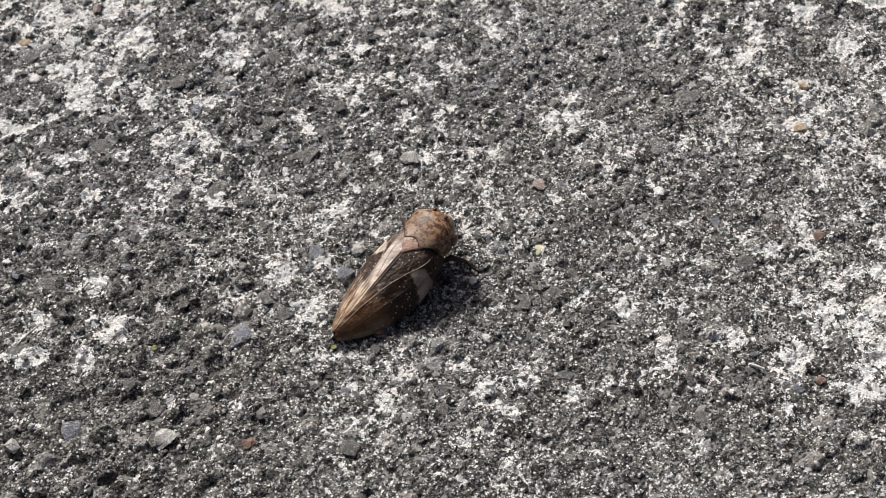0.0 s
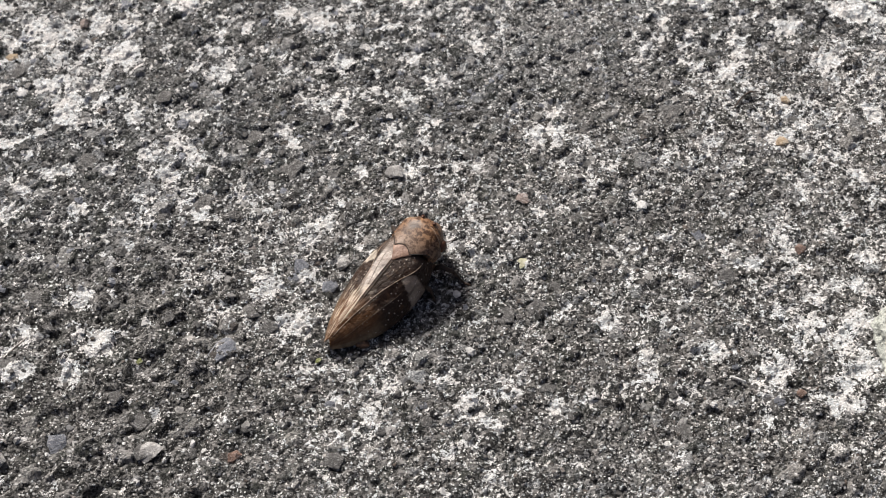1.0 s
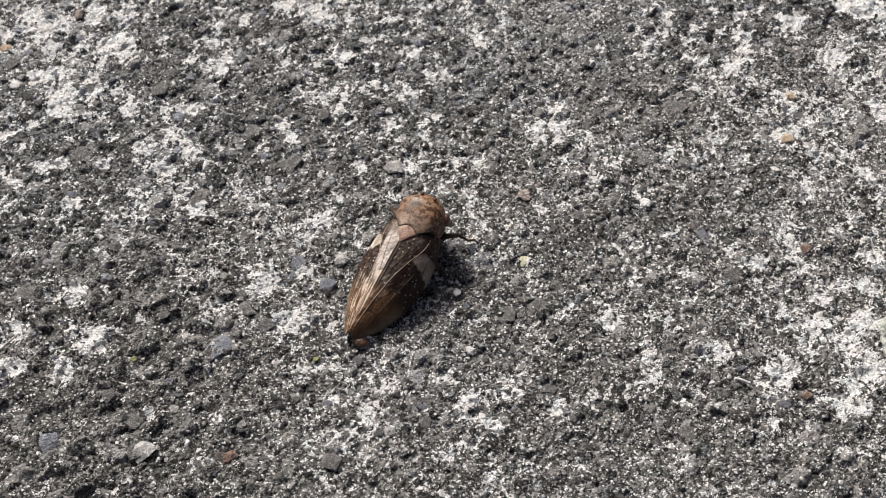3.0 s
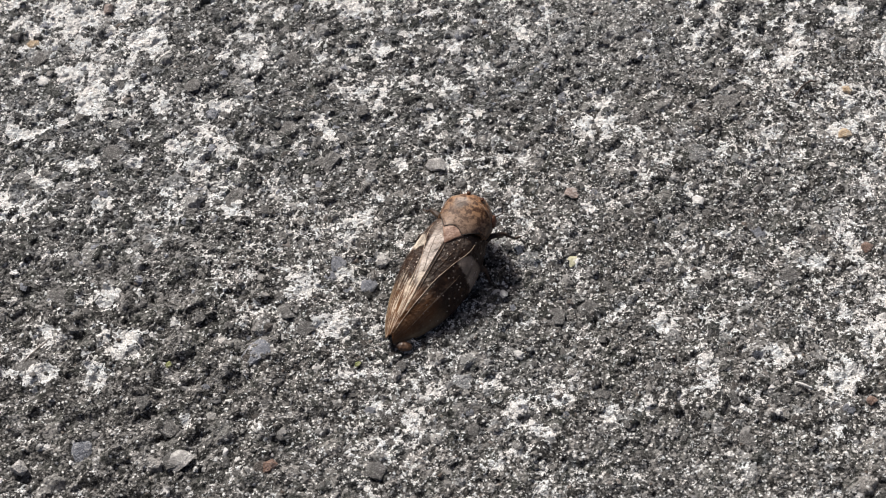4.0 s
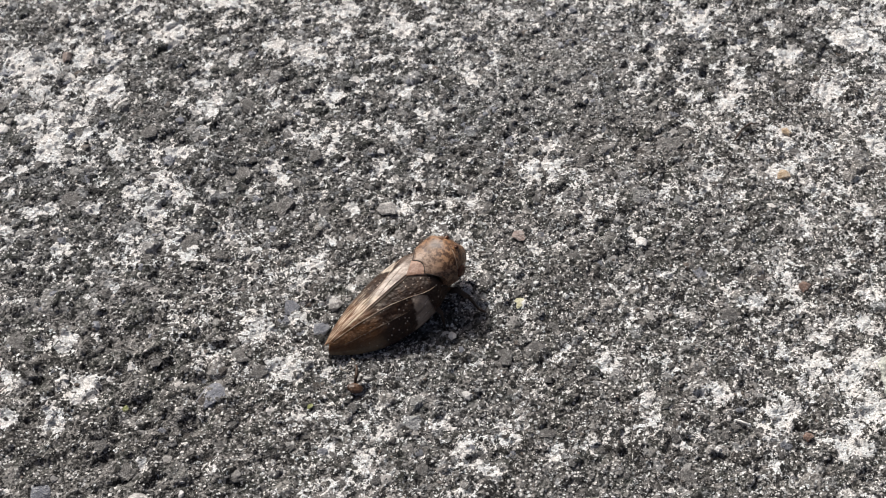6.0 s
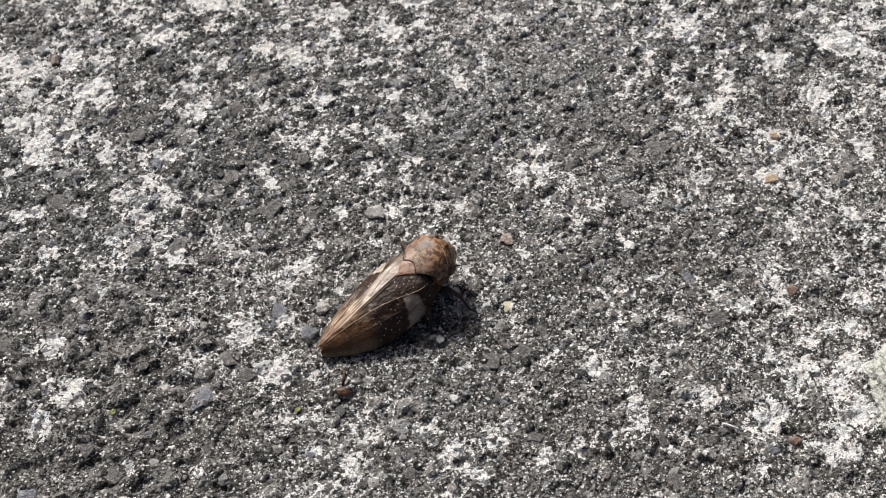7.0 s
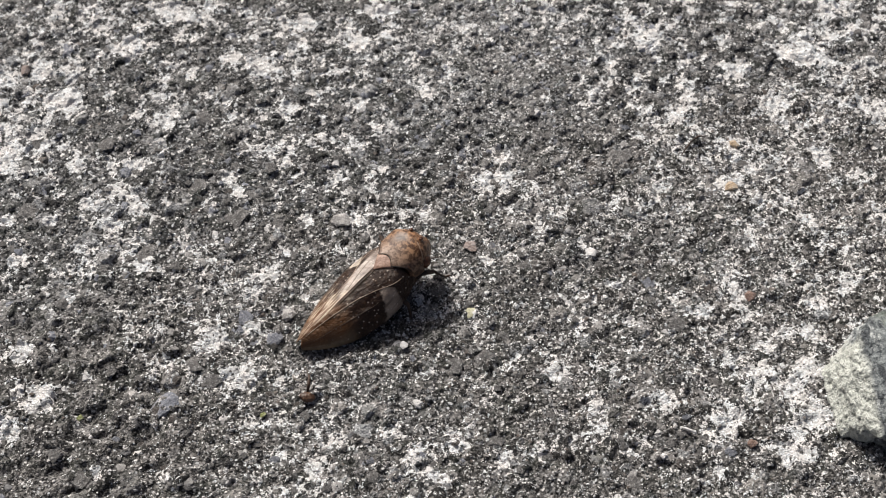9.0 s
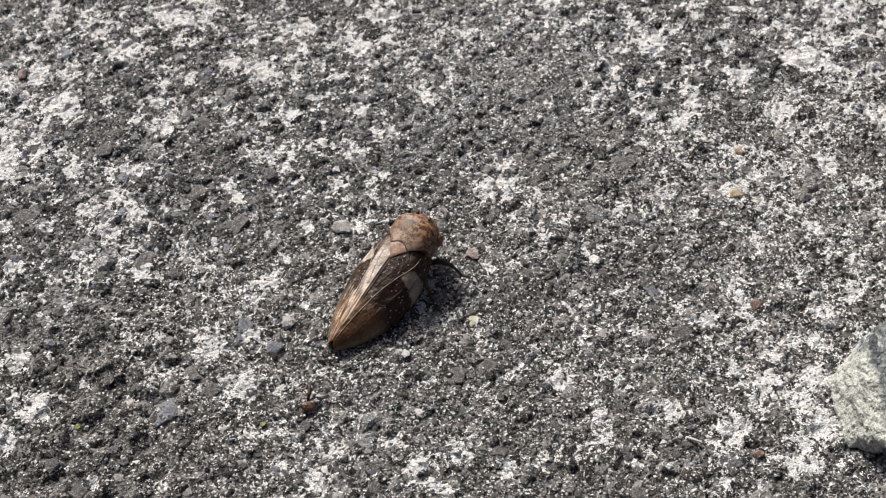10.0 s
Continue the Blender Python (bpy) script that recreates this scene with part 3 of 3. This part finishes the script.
def wing_height(x, y):
    v = math.asin(min(1.0, (abs(x) / smooth_at(HALF, y)) ** (1 / 0.9))) * 2 / math.pi
    return smooth_at(EDGE, y) + (smooth_at(RIDGE, y) - smooth_at(EDGE, y)) * (1 - v ** roof_power(y))


def shield_point(y, a, grow=1.0, low=0.9, power=2.3):
    """A place on the section of head and back at y, at the angle a from the right over the top."""
    c, s = math.cos(a), math.sin(a)
    w, top = smooth_at(SHIELD_W, y) * grow, smooth_at(SHIELD_Z, y) * grow
    cx, cz = math.copysign(abs(c) ** (2 / power), c), math.copysign(abs(s) ** (2 / power), s)
    return Vector((w * cx, y, (top + low) / 2 + (top - low) / 2 * cz))


def hind_margin(x):
    """Where the back plate ends: hollow over the scutellum, running forward at the sides."""
    x = abs(x)
    return 2.05 + 0.27 * (1 - (x / 0.62) ** 2) if x < 0.62 else 2.05 + 0.88 * ((x - 0.62) / 0.78) ** 1.1


def pigment_and_light(s, v, y, side):
    """Wing colour: dark brown with a pale blotch at the edge, a paler inner strip and an olive tail. Sunlight on the
    left wing and shade on the right are painted in.
    """
    wob = noise.noise(Vector((s * 9, v * 5, side)))
    fine = noise.noise(Vector((s * 40, v * 24, side * 5)))
    lines = noise.noise(Vector((s * 3.0, v * 12, side * 3.0)))
    hair = noise.noise(Vector((s * 6.0, v * 34, side * 7.0)))
    v2, y2 = v + 0.02 * wob + 0.012 * fine, y + 0.10 * wob + 0.06 * fine

    def step(a, b, t):
        t = min(max((t - a) / (b - a), 0), 1)
        return t * t * (3 - 2 * t)

    def blend(a, b, t):
        return tuple(p + (q - p) * t for p, q in zip(a, b))

    dark, strip, cream = (0.024, 0.011, 0.006), (0.62, 0.545, 0.49), (0.66, 0.58, 0.48)
    # the tail: rust-brown by the ridge, greyish olive towards the edge
    c = blend(dark, blend((0.11, 0.047, 0.016), (0.20, 0.145, 0.09), step(0.45, 0.85, v2 + 0.1 * lines)), step(-0.8, -1.7, y2 + 0.3 * v2))
    # streaks between the veins, painted bright on the sunlit left, nearly out on the right
    streak = step(0.08, 0.2, hair) * step(0.75, 0.35, v2) * step(-0.3, -1.1, y2)
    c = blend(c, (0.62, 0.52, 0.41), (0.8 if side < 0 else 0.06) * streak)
    # the pale strip beside the seam of the wings, sun sheen painted in on the left
    inner = step(0.30, 0.25, v2 + 0.05 * (1.0 - y2)) * step(-1.9, -0.5, y2 + 0.9 * lines)
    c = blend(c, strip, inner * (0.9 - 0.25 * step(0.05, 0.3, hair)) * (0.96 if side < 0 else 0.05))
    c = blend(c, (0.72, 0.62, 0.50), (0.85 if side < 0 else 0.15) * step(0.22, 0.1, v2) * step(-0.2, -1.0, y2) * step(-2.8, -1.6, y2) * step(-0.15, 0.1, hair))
    c = blend(c, dark, 0.85 * step(0.30, 0.335, v2 + 0.05 * (1.0 - y2)) * step(0.43, 0.36, v2) * step(-1.2, -0.4, y2))
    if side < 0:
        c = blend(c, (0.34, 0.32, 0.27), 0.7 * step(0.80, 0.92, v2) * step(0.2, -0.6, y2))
    # the front of the wing, darkened on the right to paint its shade
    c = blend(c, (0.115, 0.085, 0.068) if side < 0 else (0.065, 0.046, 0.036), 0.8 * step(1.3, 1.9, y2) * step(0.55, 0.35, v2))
    # the blotch, brightened for sun on the left, dulled for shade on the right
    upper = 0.72 + (v2 - 0.2) * 2.6 if v2 < 0.49 else 1.475 + 0.62 * (v2 - 0.49)
    lower = 0.74 - 0.55 * (v2 - 0.2) + 0.14 * abs(math.sin(v2 * 13))
    blotch = step(upper + 0.05, upper - 0.05, y2) * step(lower - 0.05, lower + 0.06, y2) * step(0.30, 0.37, v2)
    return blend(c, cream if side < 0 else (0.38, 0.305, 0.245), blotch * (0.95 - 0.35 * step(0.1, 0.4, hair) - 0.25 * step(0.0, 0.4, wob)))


def shell(outer, inner):
    """A thin closed skin between two grids of points."""
    ni, nj = len(outer), len(outer[0])
    verts = [tuple(p) for row in outer for p in row] + [tuple(p) for row in inner for p in row]
    k, faces = ni * nj, []
    for i in range(ni - 1):
        for j in range(nj - 1):
            q = (i * nj + j, i * nj + j + 1, (i + 1) * nj + j + 1, (i + 1) * nj + j)
            faces += [q, tuple(k + e for e in reversed(q))]
    border = list(range(nj)) + [i * nj + nj - 1 for i in range(1, ni)] + [(ni - 1) * nj + j for j in range(nj - 2, -1, -1)] + [i * nj for i in range(ni - 2, 0, -1)]
    faces += [(g, e, k + e, k + g) for e, g in zip(border, border[1:] + border[:1])]
    return verts, faces


def build_wing(side):
    ns, nv = 96, 56
    outer = [[wing_point(i / ns, j / nv, side) for j in range(nv + 1)] for i in range(ns + 1)]
    if side > 0:
        outer = [row[::-1] for row in outer]
    inner = [[Vector((p.x * 0.96, p.y, p.z - 0.05)) for p in row] for row in outer]
    me = mesh("wing", *shell(outer, inner), WING)
    colours = []
    for _ in range(2):
        for i in range(ns + 1):
            for j in range(nv + 1):
                v = (nv - j if side > 0 else j) / nv
                colours += [*pigment_and_light(i / ns, v, outer[i][j].y, side), 1.0]
    me.attributes.new("pigment_and_light", "FLOAT_COLOR", "POINT").data.foreach_set("color", colours)
    return me


# veins: places (s, v) along each, radius, pale or dark
VEINS = [
    (((0.0, 0.015), (0.3, 0.012), (0.6, 0.012)), 0.03, False),
    (((0.06, 0.50), (0.12, 0.47), (0.23, 0.30), (0.42, 0.16), (0.7, 0.08), (0.98, 0.05)), 0.018, True),
    (((0.30, 0.24), (0.5, 0.21), (0.75, 0.14), (0.97, 0.10)), 0.014, True),
    (((0.14, 0.20), (0.3, 0.12), (0.45, 0.05)), 0.014, False),
    (((0.30, 0.48), (0.48, 0.40), (0.7, 0.34), (0.92, 0.40)), 0.010, False),
    (((0.36, 0.62), (0.55, 0.56), (0.78, 0.58), (0.95, 0.66)), 0.009, False),
]


def build_insect():
    bug = tagged(new("froghopper"), "brown froghopper insect with pale wing blotches, walking on concrete", "insect")
    for side in (-1, 1):
        wing = part("wing", build_wing(side), bug, "dark brown folded wing with a pale blotch")
        for line, r, light in VEINS if side < 0 else VEINS[:2] + VEINS[3:5]:
            ss, vs = [p[0] for p in line], [p[1] for p in line]
            pts = [wing_point(s, max(0.0, sum(float(np.interp(s + d, ss, vs)) for d in (-0.06, -0.03, 0, 0.03, 0.06)) / 5), side, 0.006) for s in np.linspace(ss[0], ss[-1], 30)]
            part("vein", mesh("vein", *tube(pts, [r * 0.5] + [r] * 26 + [r * 0.7, r * 0.5, r * 0.3], 6), VEIN if light else DARK_VEIN), wing, "pale raised vein" if light else "dark raised vein")

    # the back plate, a skin over the section from the hind margin to the head
    outer, inner = [], []
    for i in range(25):
        rows = [], []
        for j in range(57):
            a = -0.3 + (math.pi + 0.6) * j / 56
            cx = math.copysign(abs(math.cos(a)) ** 0.87, math.cos(a))
            y0, y1 = hind_margin(1.42 * cx), 4.0 - 0.36 * cx * cx
            y = y0 + (y1 - y0) * i / 24
            rows[0].append(shield_point(y, a)), rows[1].append(shield_point(y, a, 0.955))
        outer.append(rows[0]), inner.append(rows[1])
    part("pronotum", mesh("pronotum", *shell([r[::-1] for r in outer], [r[::-1] for r in inner]), PRONOTUM), bug, "mottled russet dome behind the head, grey-pink at its hind margin")
    head = []
    for y in (2.9, 3.3, 3.7, 3.95, 4.2, 4.4, 4.6, 4.78, 4.92, 5.02, 5.08):
        ring = [shield_point(y, 2 * math.pi * k / 40, 0.985) for k in range(40)]
        head.append([(p.x, p.y - 0.22 * (p.x / 1.46) ** 2, p.z) for p in reversed(ring)])
    part("head", mesh("head", *loft(head), HEAD), bug, "mottled reddish brown blunt head")
    for side in (-1, 1):
        arc = []
        for a in np.linspace(0.42, 1.25, 15):
            cx = math.cos(a) ** 0.87
            p = shield_point(4.02 - 0.36 * cx * cx, a, 1.0)
            arc.append((side * p.x, p.y, p.z))
        part("seam", mesh("seam", *tube(arc, [0.012] + [0.024] * 13 + [0.012], 6), VEIN), bug, "thin pale line between head and back")
    scut, under = [], []
    for i in range(13):
        t = i / 12
        row = []
        for c in np.linspace(-1, 1, 17):
            x = c * (0.66 * t + 0.012)
            y = 1.2 + 0.9 * t + 0.34 * t * (1 - c * c)
            row.append(Vector((x, y, wing_height(x, min(y, 2.2)) + 0.05 + 0.05 * (1 - c * c) * t)))
        scut.append(row), under.append([Vector((p.x, p.y, p.z - 0.1)) for p in row])
    part("scutellum", mesh("scutellum", *shell([r[::-1] for r in scut], [r[::-1] for r in under]), SCUTELLUM), bug, "salmon triangular plate")
    groove = []
    for a in np.linspace(0.32, math.pi - 0.32, 61):
        cx = math.copysign(abs(math.cos(a)) ** 0.87, math.cos(a))
        groove.append(shield_point(hind_margin(1.42 * cx) - 0.015, a, 0.997))
    part("groove", mesh("groove", *tube(groove, [0.02, 0.028] + [0.028] * 57 + [0.028, 0.02], 6), GROOVE), bug, "thin black curved groove")
    belly = []
    for y, w, top in ((-3.7, 0.3, 0.6), (-2.8, 0.75, 0.95), (-1.2, 1.25, 1.5), (0.8, 1.5, 2.0), (2.2, 1.4, 2.3), (3.2, 1.2, 2.2), (4.0, 0.8, 1.8)):
        belly.append([(w * math.cos(b), y, (top + 0.3) / 2 + (top - 0.3) / 2 * math.sin(b)) for b in (-2 * math.pi * k / 20 for k in range(20))])
    part("body", mesh("body", *loft(belly), UNDERSIDE), bug, "dark brown underside")
    for side in (-1, 1):
        rings = []
        for i in range(11):
            a = math.pi * (i + 0.5) / 11
            rings.append([(0.24 * math.sin(a) * math.cos(b), -0.38 * math.cos(a), 0.32 * math.sin(a) * math.sin(b)) for b in (2 * math.pi * k / 16 for k in range(16))])
        eye = part("eye", mesh("eye", *loft(rings), EYE), bug, "dark brown oval eye")
        eye.matrix_basis = pose(side * 1.30 * MM, 3.95 * MM, 2.25 * MM, 0, side * -14, side * 24)
        ocellus = part("ocellus", mesh("ocellus", *loft([[(p[0] * 0.5, p[1] * 0.36, p[2] * 0.3) for p in r] for r in rings]), EYE), bug, "small dark red simple eye")
        ocellus.matrix_basis = pose(side * 0.42 * MM, 4.32 * MM, 3.20 * MM, -30)
        v, f = tube([(0, 0, 0), (side * 0.25, 0.3, 0.05), (side * 0.5, 0.75, 0.1)], [0.05, 0.035, 0.012], 6)
        antenna = part("antenna", mesh("antenna", v, f, UNDERSIDE), bug, "short thin antenna")
        antenna.matrix_basis = pose(side * 0.95 * MM, 4.3 * MM, 1.9 * MM)

    legs = {}
    shapes = {
        "front": ((1.15, 2.9, 1.0), [(0.55, 0.45, 0.35), (1.25, 0.75, 0.15), (1.75, 1.05, -0.75), (2.1, 1.3, -0.93)]),
        "middle": ((1.25, 1.7, 0.75), [(0.65, 0.15, 0.25), (1.2, 0.2, 0.12), (1.55, 0.1, -0.55), (1.8, 0.0, -0.70)]),
        "hind": ((1.0, 0.4, 0.6), [(0.5, 0.2, 0.2), (0.9, 0.1, 0.1), (1.3, -1.1, -0.42), (1.4, -1.6, -0.55)]),
    }
    for kind, (hip, joints) in shapes.items():
        for side in (-1, 1):
            k = 1.0 if kind == "front" else 0.75 if kind == "middle" else 0.4
            pts = [Vector((0, 0, 0))] + [Vector((side * k * p[0], k * p[1], p[2])) for p in joints]
            leg = part(kind + "_leg", mesh("femur", *tube([pts[0], pts[1], pts[2]], [0.14, 0.18, 0.12]), UNDERSIDE), bug, "dark brown jointed leg")
            part("shin", mesh("shin", *tube([pts[2], pts[2].lerp(pts[3], 0.5), pts[3]], [0.10, 0.08, 0.075]), UNDERSIDE), leg)
            part("foot", mesh("foot", *tube([pts[3], pts[3].lerp(pts[4], 0.6), pts[4]], [0.075, 0.07, 0.04]), UNDERSIDE), leg)
            leg.matrix_basis = pose(side * hip[0] * MM, hip[1] * MM, hip[2] * MM)
            legs[kind, side] = leg, hip
    return bug, legs


insect, LEGS = build_insect()

# ---- aggregate grains set in the ground ----
SHAPES = [rock(random.Random(100 + i), 16, 0.55, 1.0 + 0.06 * (i % 5)) for i in range(14)]
NAMED_STONES = [
    (-9.0, 11.6, 0.8), (-8.7, 17.1, 0.61), (-4.5, 12.5, 0.43), (-6.1, 1.5, 0.55), (-4.5, -0.0, 0.49), (-8.0, -2.5, 0.61),
    (-8.9, -1.3, 0.67), (-10.5, -3.7, 0.86), (-6.6, 9.0, 0.92), (-19.1, 10.7, 0.77), (-16.5, -6.3, 0.55), (-15.0, -7.8, 0.73),
    (-14.6, -9.9, 0.61), (-21.4, 0.7, 0.61), (-4.5, -11.3, 0.61), (17.0, 1.8, 0.49), (24.0, 10.0, 0.46), (5.4, -2.9, 0.61),
    (7.1, -2.5, 0.61), (7.2, -7.7, 0.55), (18.1, -1.3, 0.61), (14.1, -11.0, 0.55), (-10.3, -10.6, 0.55), (-22.7, -3.7, 0.67),
    (-14.7, 15.5, 0.61), (-24.2, 18.6, 0.55), (-12.0, 6.8, 0.73), (16.7, 11.4, 0.8),
]
SLATES = {3, 4, 7, 15}
BROWNS = {22}
stone_meshes = {}


def set_stone(x, y, r, material, shape, turn, sink=0.15, tall=0.72):
    key = material.name, shape
    if key not in stone_meshes:
        v, f = SHAPES[shape]
        stone_meshes[key] = mesh("stone", v, f, material, False)
    ob = part("stone", stone_meshes[key], ground)
    ob.matrix_basis = pose(x * MM, y * MM, (height(x, y) - sink * r) * MM, turn % 17 - 8, turn % 13 - 6, turn) @ Matrix.Diagonal((r, r, tall * r, 1))


srng = random.Random(77)
for i, (x, y, r) in enumerate(NAMED_STONES):
    set_stone(x, y, r, SLATE if i in SLATES else BROWNISH if i in BROWNS else STONE, i % 14, srng.uniform(0, 360), 0.10, 0.5)
for _ in range(265):
    x, y = srng.uniform(-14, 20), srng.uniform(-11, 14)
    if (x + 1) ** 2 + (y - 0.5) ** 2 < 20:
        continue
    k = srng.random()
    material = STONE if k < 0.62 else SLATE if k < 0.74 else PALE if k < 0.9 else BROWNISH
    set_stone(x, y, srng.uniform(0.2, 0.42), material, srng.randrange(14), srng.uniform(0, 360), 0.36)


def build_grit(count, material, lo, hi, seed, sink=-0.15, chance=None):
    """Small crumbs over the whole near ground, joined; chance: how likely each place keeps its crumb."""
    g = np.random.default_rng(seed)
    shapes = [rock(random.Random(300 + i), 9, 0.6, 1.2) for i in range(8)]
    x, y = g.uniform(X0 + 1, X1 - 1, count), g.uniform(Y0 + 1, Y1 - 1, count)
    r = lo + (hi - lo) * g.uniform(0, 1, count) ** 1.6
    turn, pick, toss = g.uniform(0, 6.28, count), g.integers(0, 8, count), g.uniform(0, 1, count)
    keep = toss < (chance(x, y) if chance else 1.0)
    tops = HEIGHTS[((y - Y0) / DY).astype(int), ((x - X0) / DX).astype(int)]
    verts, faces, n = [], [], 0
    for k in range(8):
        v, f = np.array(shapes[k][0]), np.array(shapes[k][1])
        m = keep & (pick == k)
        c, s_, q = np.cos(turn[m])[:, None], np.sin(turn[m])[:, None], r[m][:, None]
        px = x[m][:, None] + q * (c * v[:, 0] - s_ * v[:, 1])
        py = y[m][:, None] + q * (s_ * v[:, 0] + c * v[:, 1])
        pz = tops[m][:, None] + q * (v[:, 2] - sink)
        verts.append(np.stack([px, py, pz], -1).reshape(-1, 3))
        faces.append((f[None] + n + (np.arange(m.sum()) * len(v))[:, None, None]).reshape(-1, 3))
        n += m.sum() * len(v)
    return mesh("grit", np.concatenate(verts).tolist(), np.concatenate(faces).tolist(), material, False)


def lime_at(x, y):
    return LIME[((y - Y0) / DY).astype(int), ((x - X0) / DX).astype(int)]


def coarse_at(x, y):
    return ((y > 9 + 0.25 * x) | ((x < -13) & (y > -3))).astype(float)


GRIT = [
    (30000, CRUMB, 0.05, 0.14, 1, 0.25, lambda x, y: 1 - 0.6 * coarse_at(x, y), "dark and pale mineral crumbs"),
    (44000, WHITE, 0.03, 0.085, 2, 0.15, lambda x, y: np.clip(lime_at(x, y) - 0.1, 0.1, 1) * (1 - 0.8 * coarse_at(x, y)), "lime-white crumbs"),
    (2600, CRUMB, 0.15, 0.34, 6, 0.42, None, "grey mineral grains"),
    (1500, STONE, 0.2, 0.5, 3, 0.34, lambda x, y: coarse_at(x, y) * (lime_at(x, y) < 0.62), "coarse grey aggregate"),
    (500, SLATE, 0.2, 0.45, 4, 0.34, coarse_at, "coarse blue-grey aggregate"),
    (7000, WHITE, 0.08, 0.28, 5, 0.25, lambda x, y: coarse_at(x, y) * (lime_at(x, y) > 0.62), "lime-white lumps"),
]
for count, material, lo, hi, seed, sink, chance, label in GRIT:
    part("grit", build_grit(count, material, lo, hi, seed, sink, chance), ground, label)["kind"] = "stuff"

# ---- movement ----
INSECT_PATH = [
    (0.0, -2.05, -1.68, 0.01, -47.57, -0.11, 0.48),
    (0.5, -1.95, -1.48, -0.01, -47.11, 0.95, -0.51),
    (1.0, -1.66, -1.33, 0.00, -45.04, -1.31, 0.02),
    (1.5, -1.50, -1.21, 0.00, -40.58, 0.20, -0.40),
    (2.0, -1.37, -0.94, 0.00, -38.97, 0.12, -0.77),
    (2.2, -1.00, -0.45, 0.00, -34.97, -0.17, -0.85),
    (3.3, -0.93, -0.44, 0.01, -34.65, 1.14, 0.49),
    (3.5, -0.99, -0.49, 0.01, -34.65, 1.24, 0.31),
    (4.0, -0.98, -0.48, 0.00, -36.17, 0.53, 0.66),
    (4.5, -0.95, -0.07, 0.01, -45.47, -0.08, 0.93),
    (5.0, -0.97, 0.12, -0.00, -50.24, 0.28, 0.45),
    (5.5, -0.60, 0.57, -0.00, -57.75, -0.92, 0.58),
    (5.7, -0.62, 0.53, -0.01, -57.59, -1.06, 0.65),
    (6.8, -0.53, 0.54, 0.00, -58.68, -0.75, -0.06),
    (7.0, -0.39, 0.69, 0.00, -56.38, -0.71, -0.17),
    (7.5, 0.10, 1.15, -0.01, -57.13, -0.26, 1.14),
    (8.0, 0.32, 1.48, -0.00, -55.80, -0.01, -0.17),
    (8.5, 0.31, 1.49, -0.00, -55.82, 0.05, -0.28),
    (9.0, 0.38, 1.51, -0.00, -55.23, 0.05, -0.50),
    (9.5, 1.12, 2.19, -0.00, -45.73, -0.54, -0.57),
    (10.0, 1.51, 2.55, -0.01, -42.24, 0.62, -0.81),
]
# seconds, swing and lift of the right front leg in degrees
FRONT_RIGHT = [(0.0, 13, 0), (0.5, 9, 0), (1.0, -2, 0), (1.5, 20, 8), (2.0, 44, 12), (2.2, 30, 8), (3.3, 24, 0), (3.5, 28, 0), (4.0, 30, 6), (4.5, 52, 12), (5.0, 32, 6), (5.5, 5, 0),
               (7.0, 0, 0), (7.5, -26, 0), (8.0, -22, 0), (8.5, -35, 0), (9.0, 46, 2), (9.5, 12, 4), (10.0, -1, 0)]


def motions():
    walk(insect, [(t, pose(x * MM, y * MM, (z + 0.22) * MM, rx, ry, yaw)) for t, x, y, z, yaw, rx, ry in INSECT_PATH])
    for (kind, side), (leg, hip) in LEGS.items():
        def at(swing, lift=0.0):
            return pose(side * hip[0] * MM, hip[1] * MM, hip[2] * MM, 0, -lift, swing)
        if (kind, side) == ("front", 1):
            walk(leg, [(t, at(a, b)) for t, a, b in FRONT_RIGHT])
        else:
            k = {"front": 0.0, "middle": 2.1, "hind": 4.2}[kind] + (1.5 if side > 0 else 0)
            walk(leg, [(t / 2, at(9 * math.sin(1.9 * t + k))) for t in range(21)])


motions()
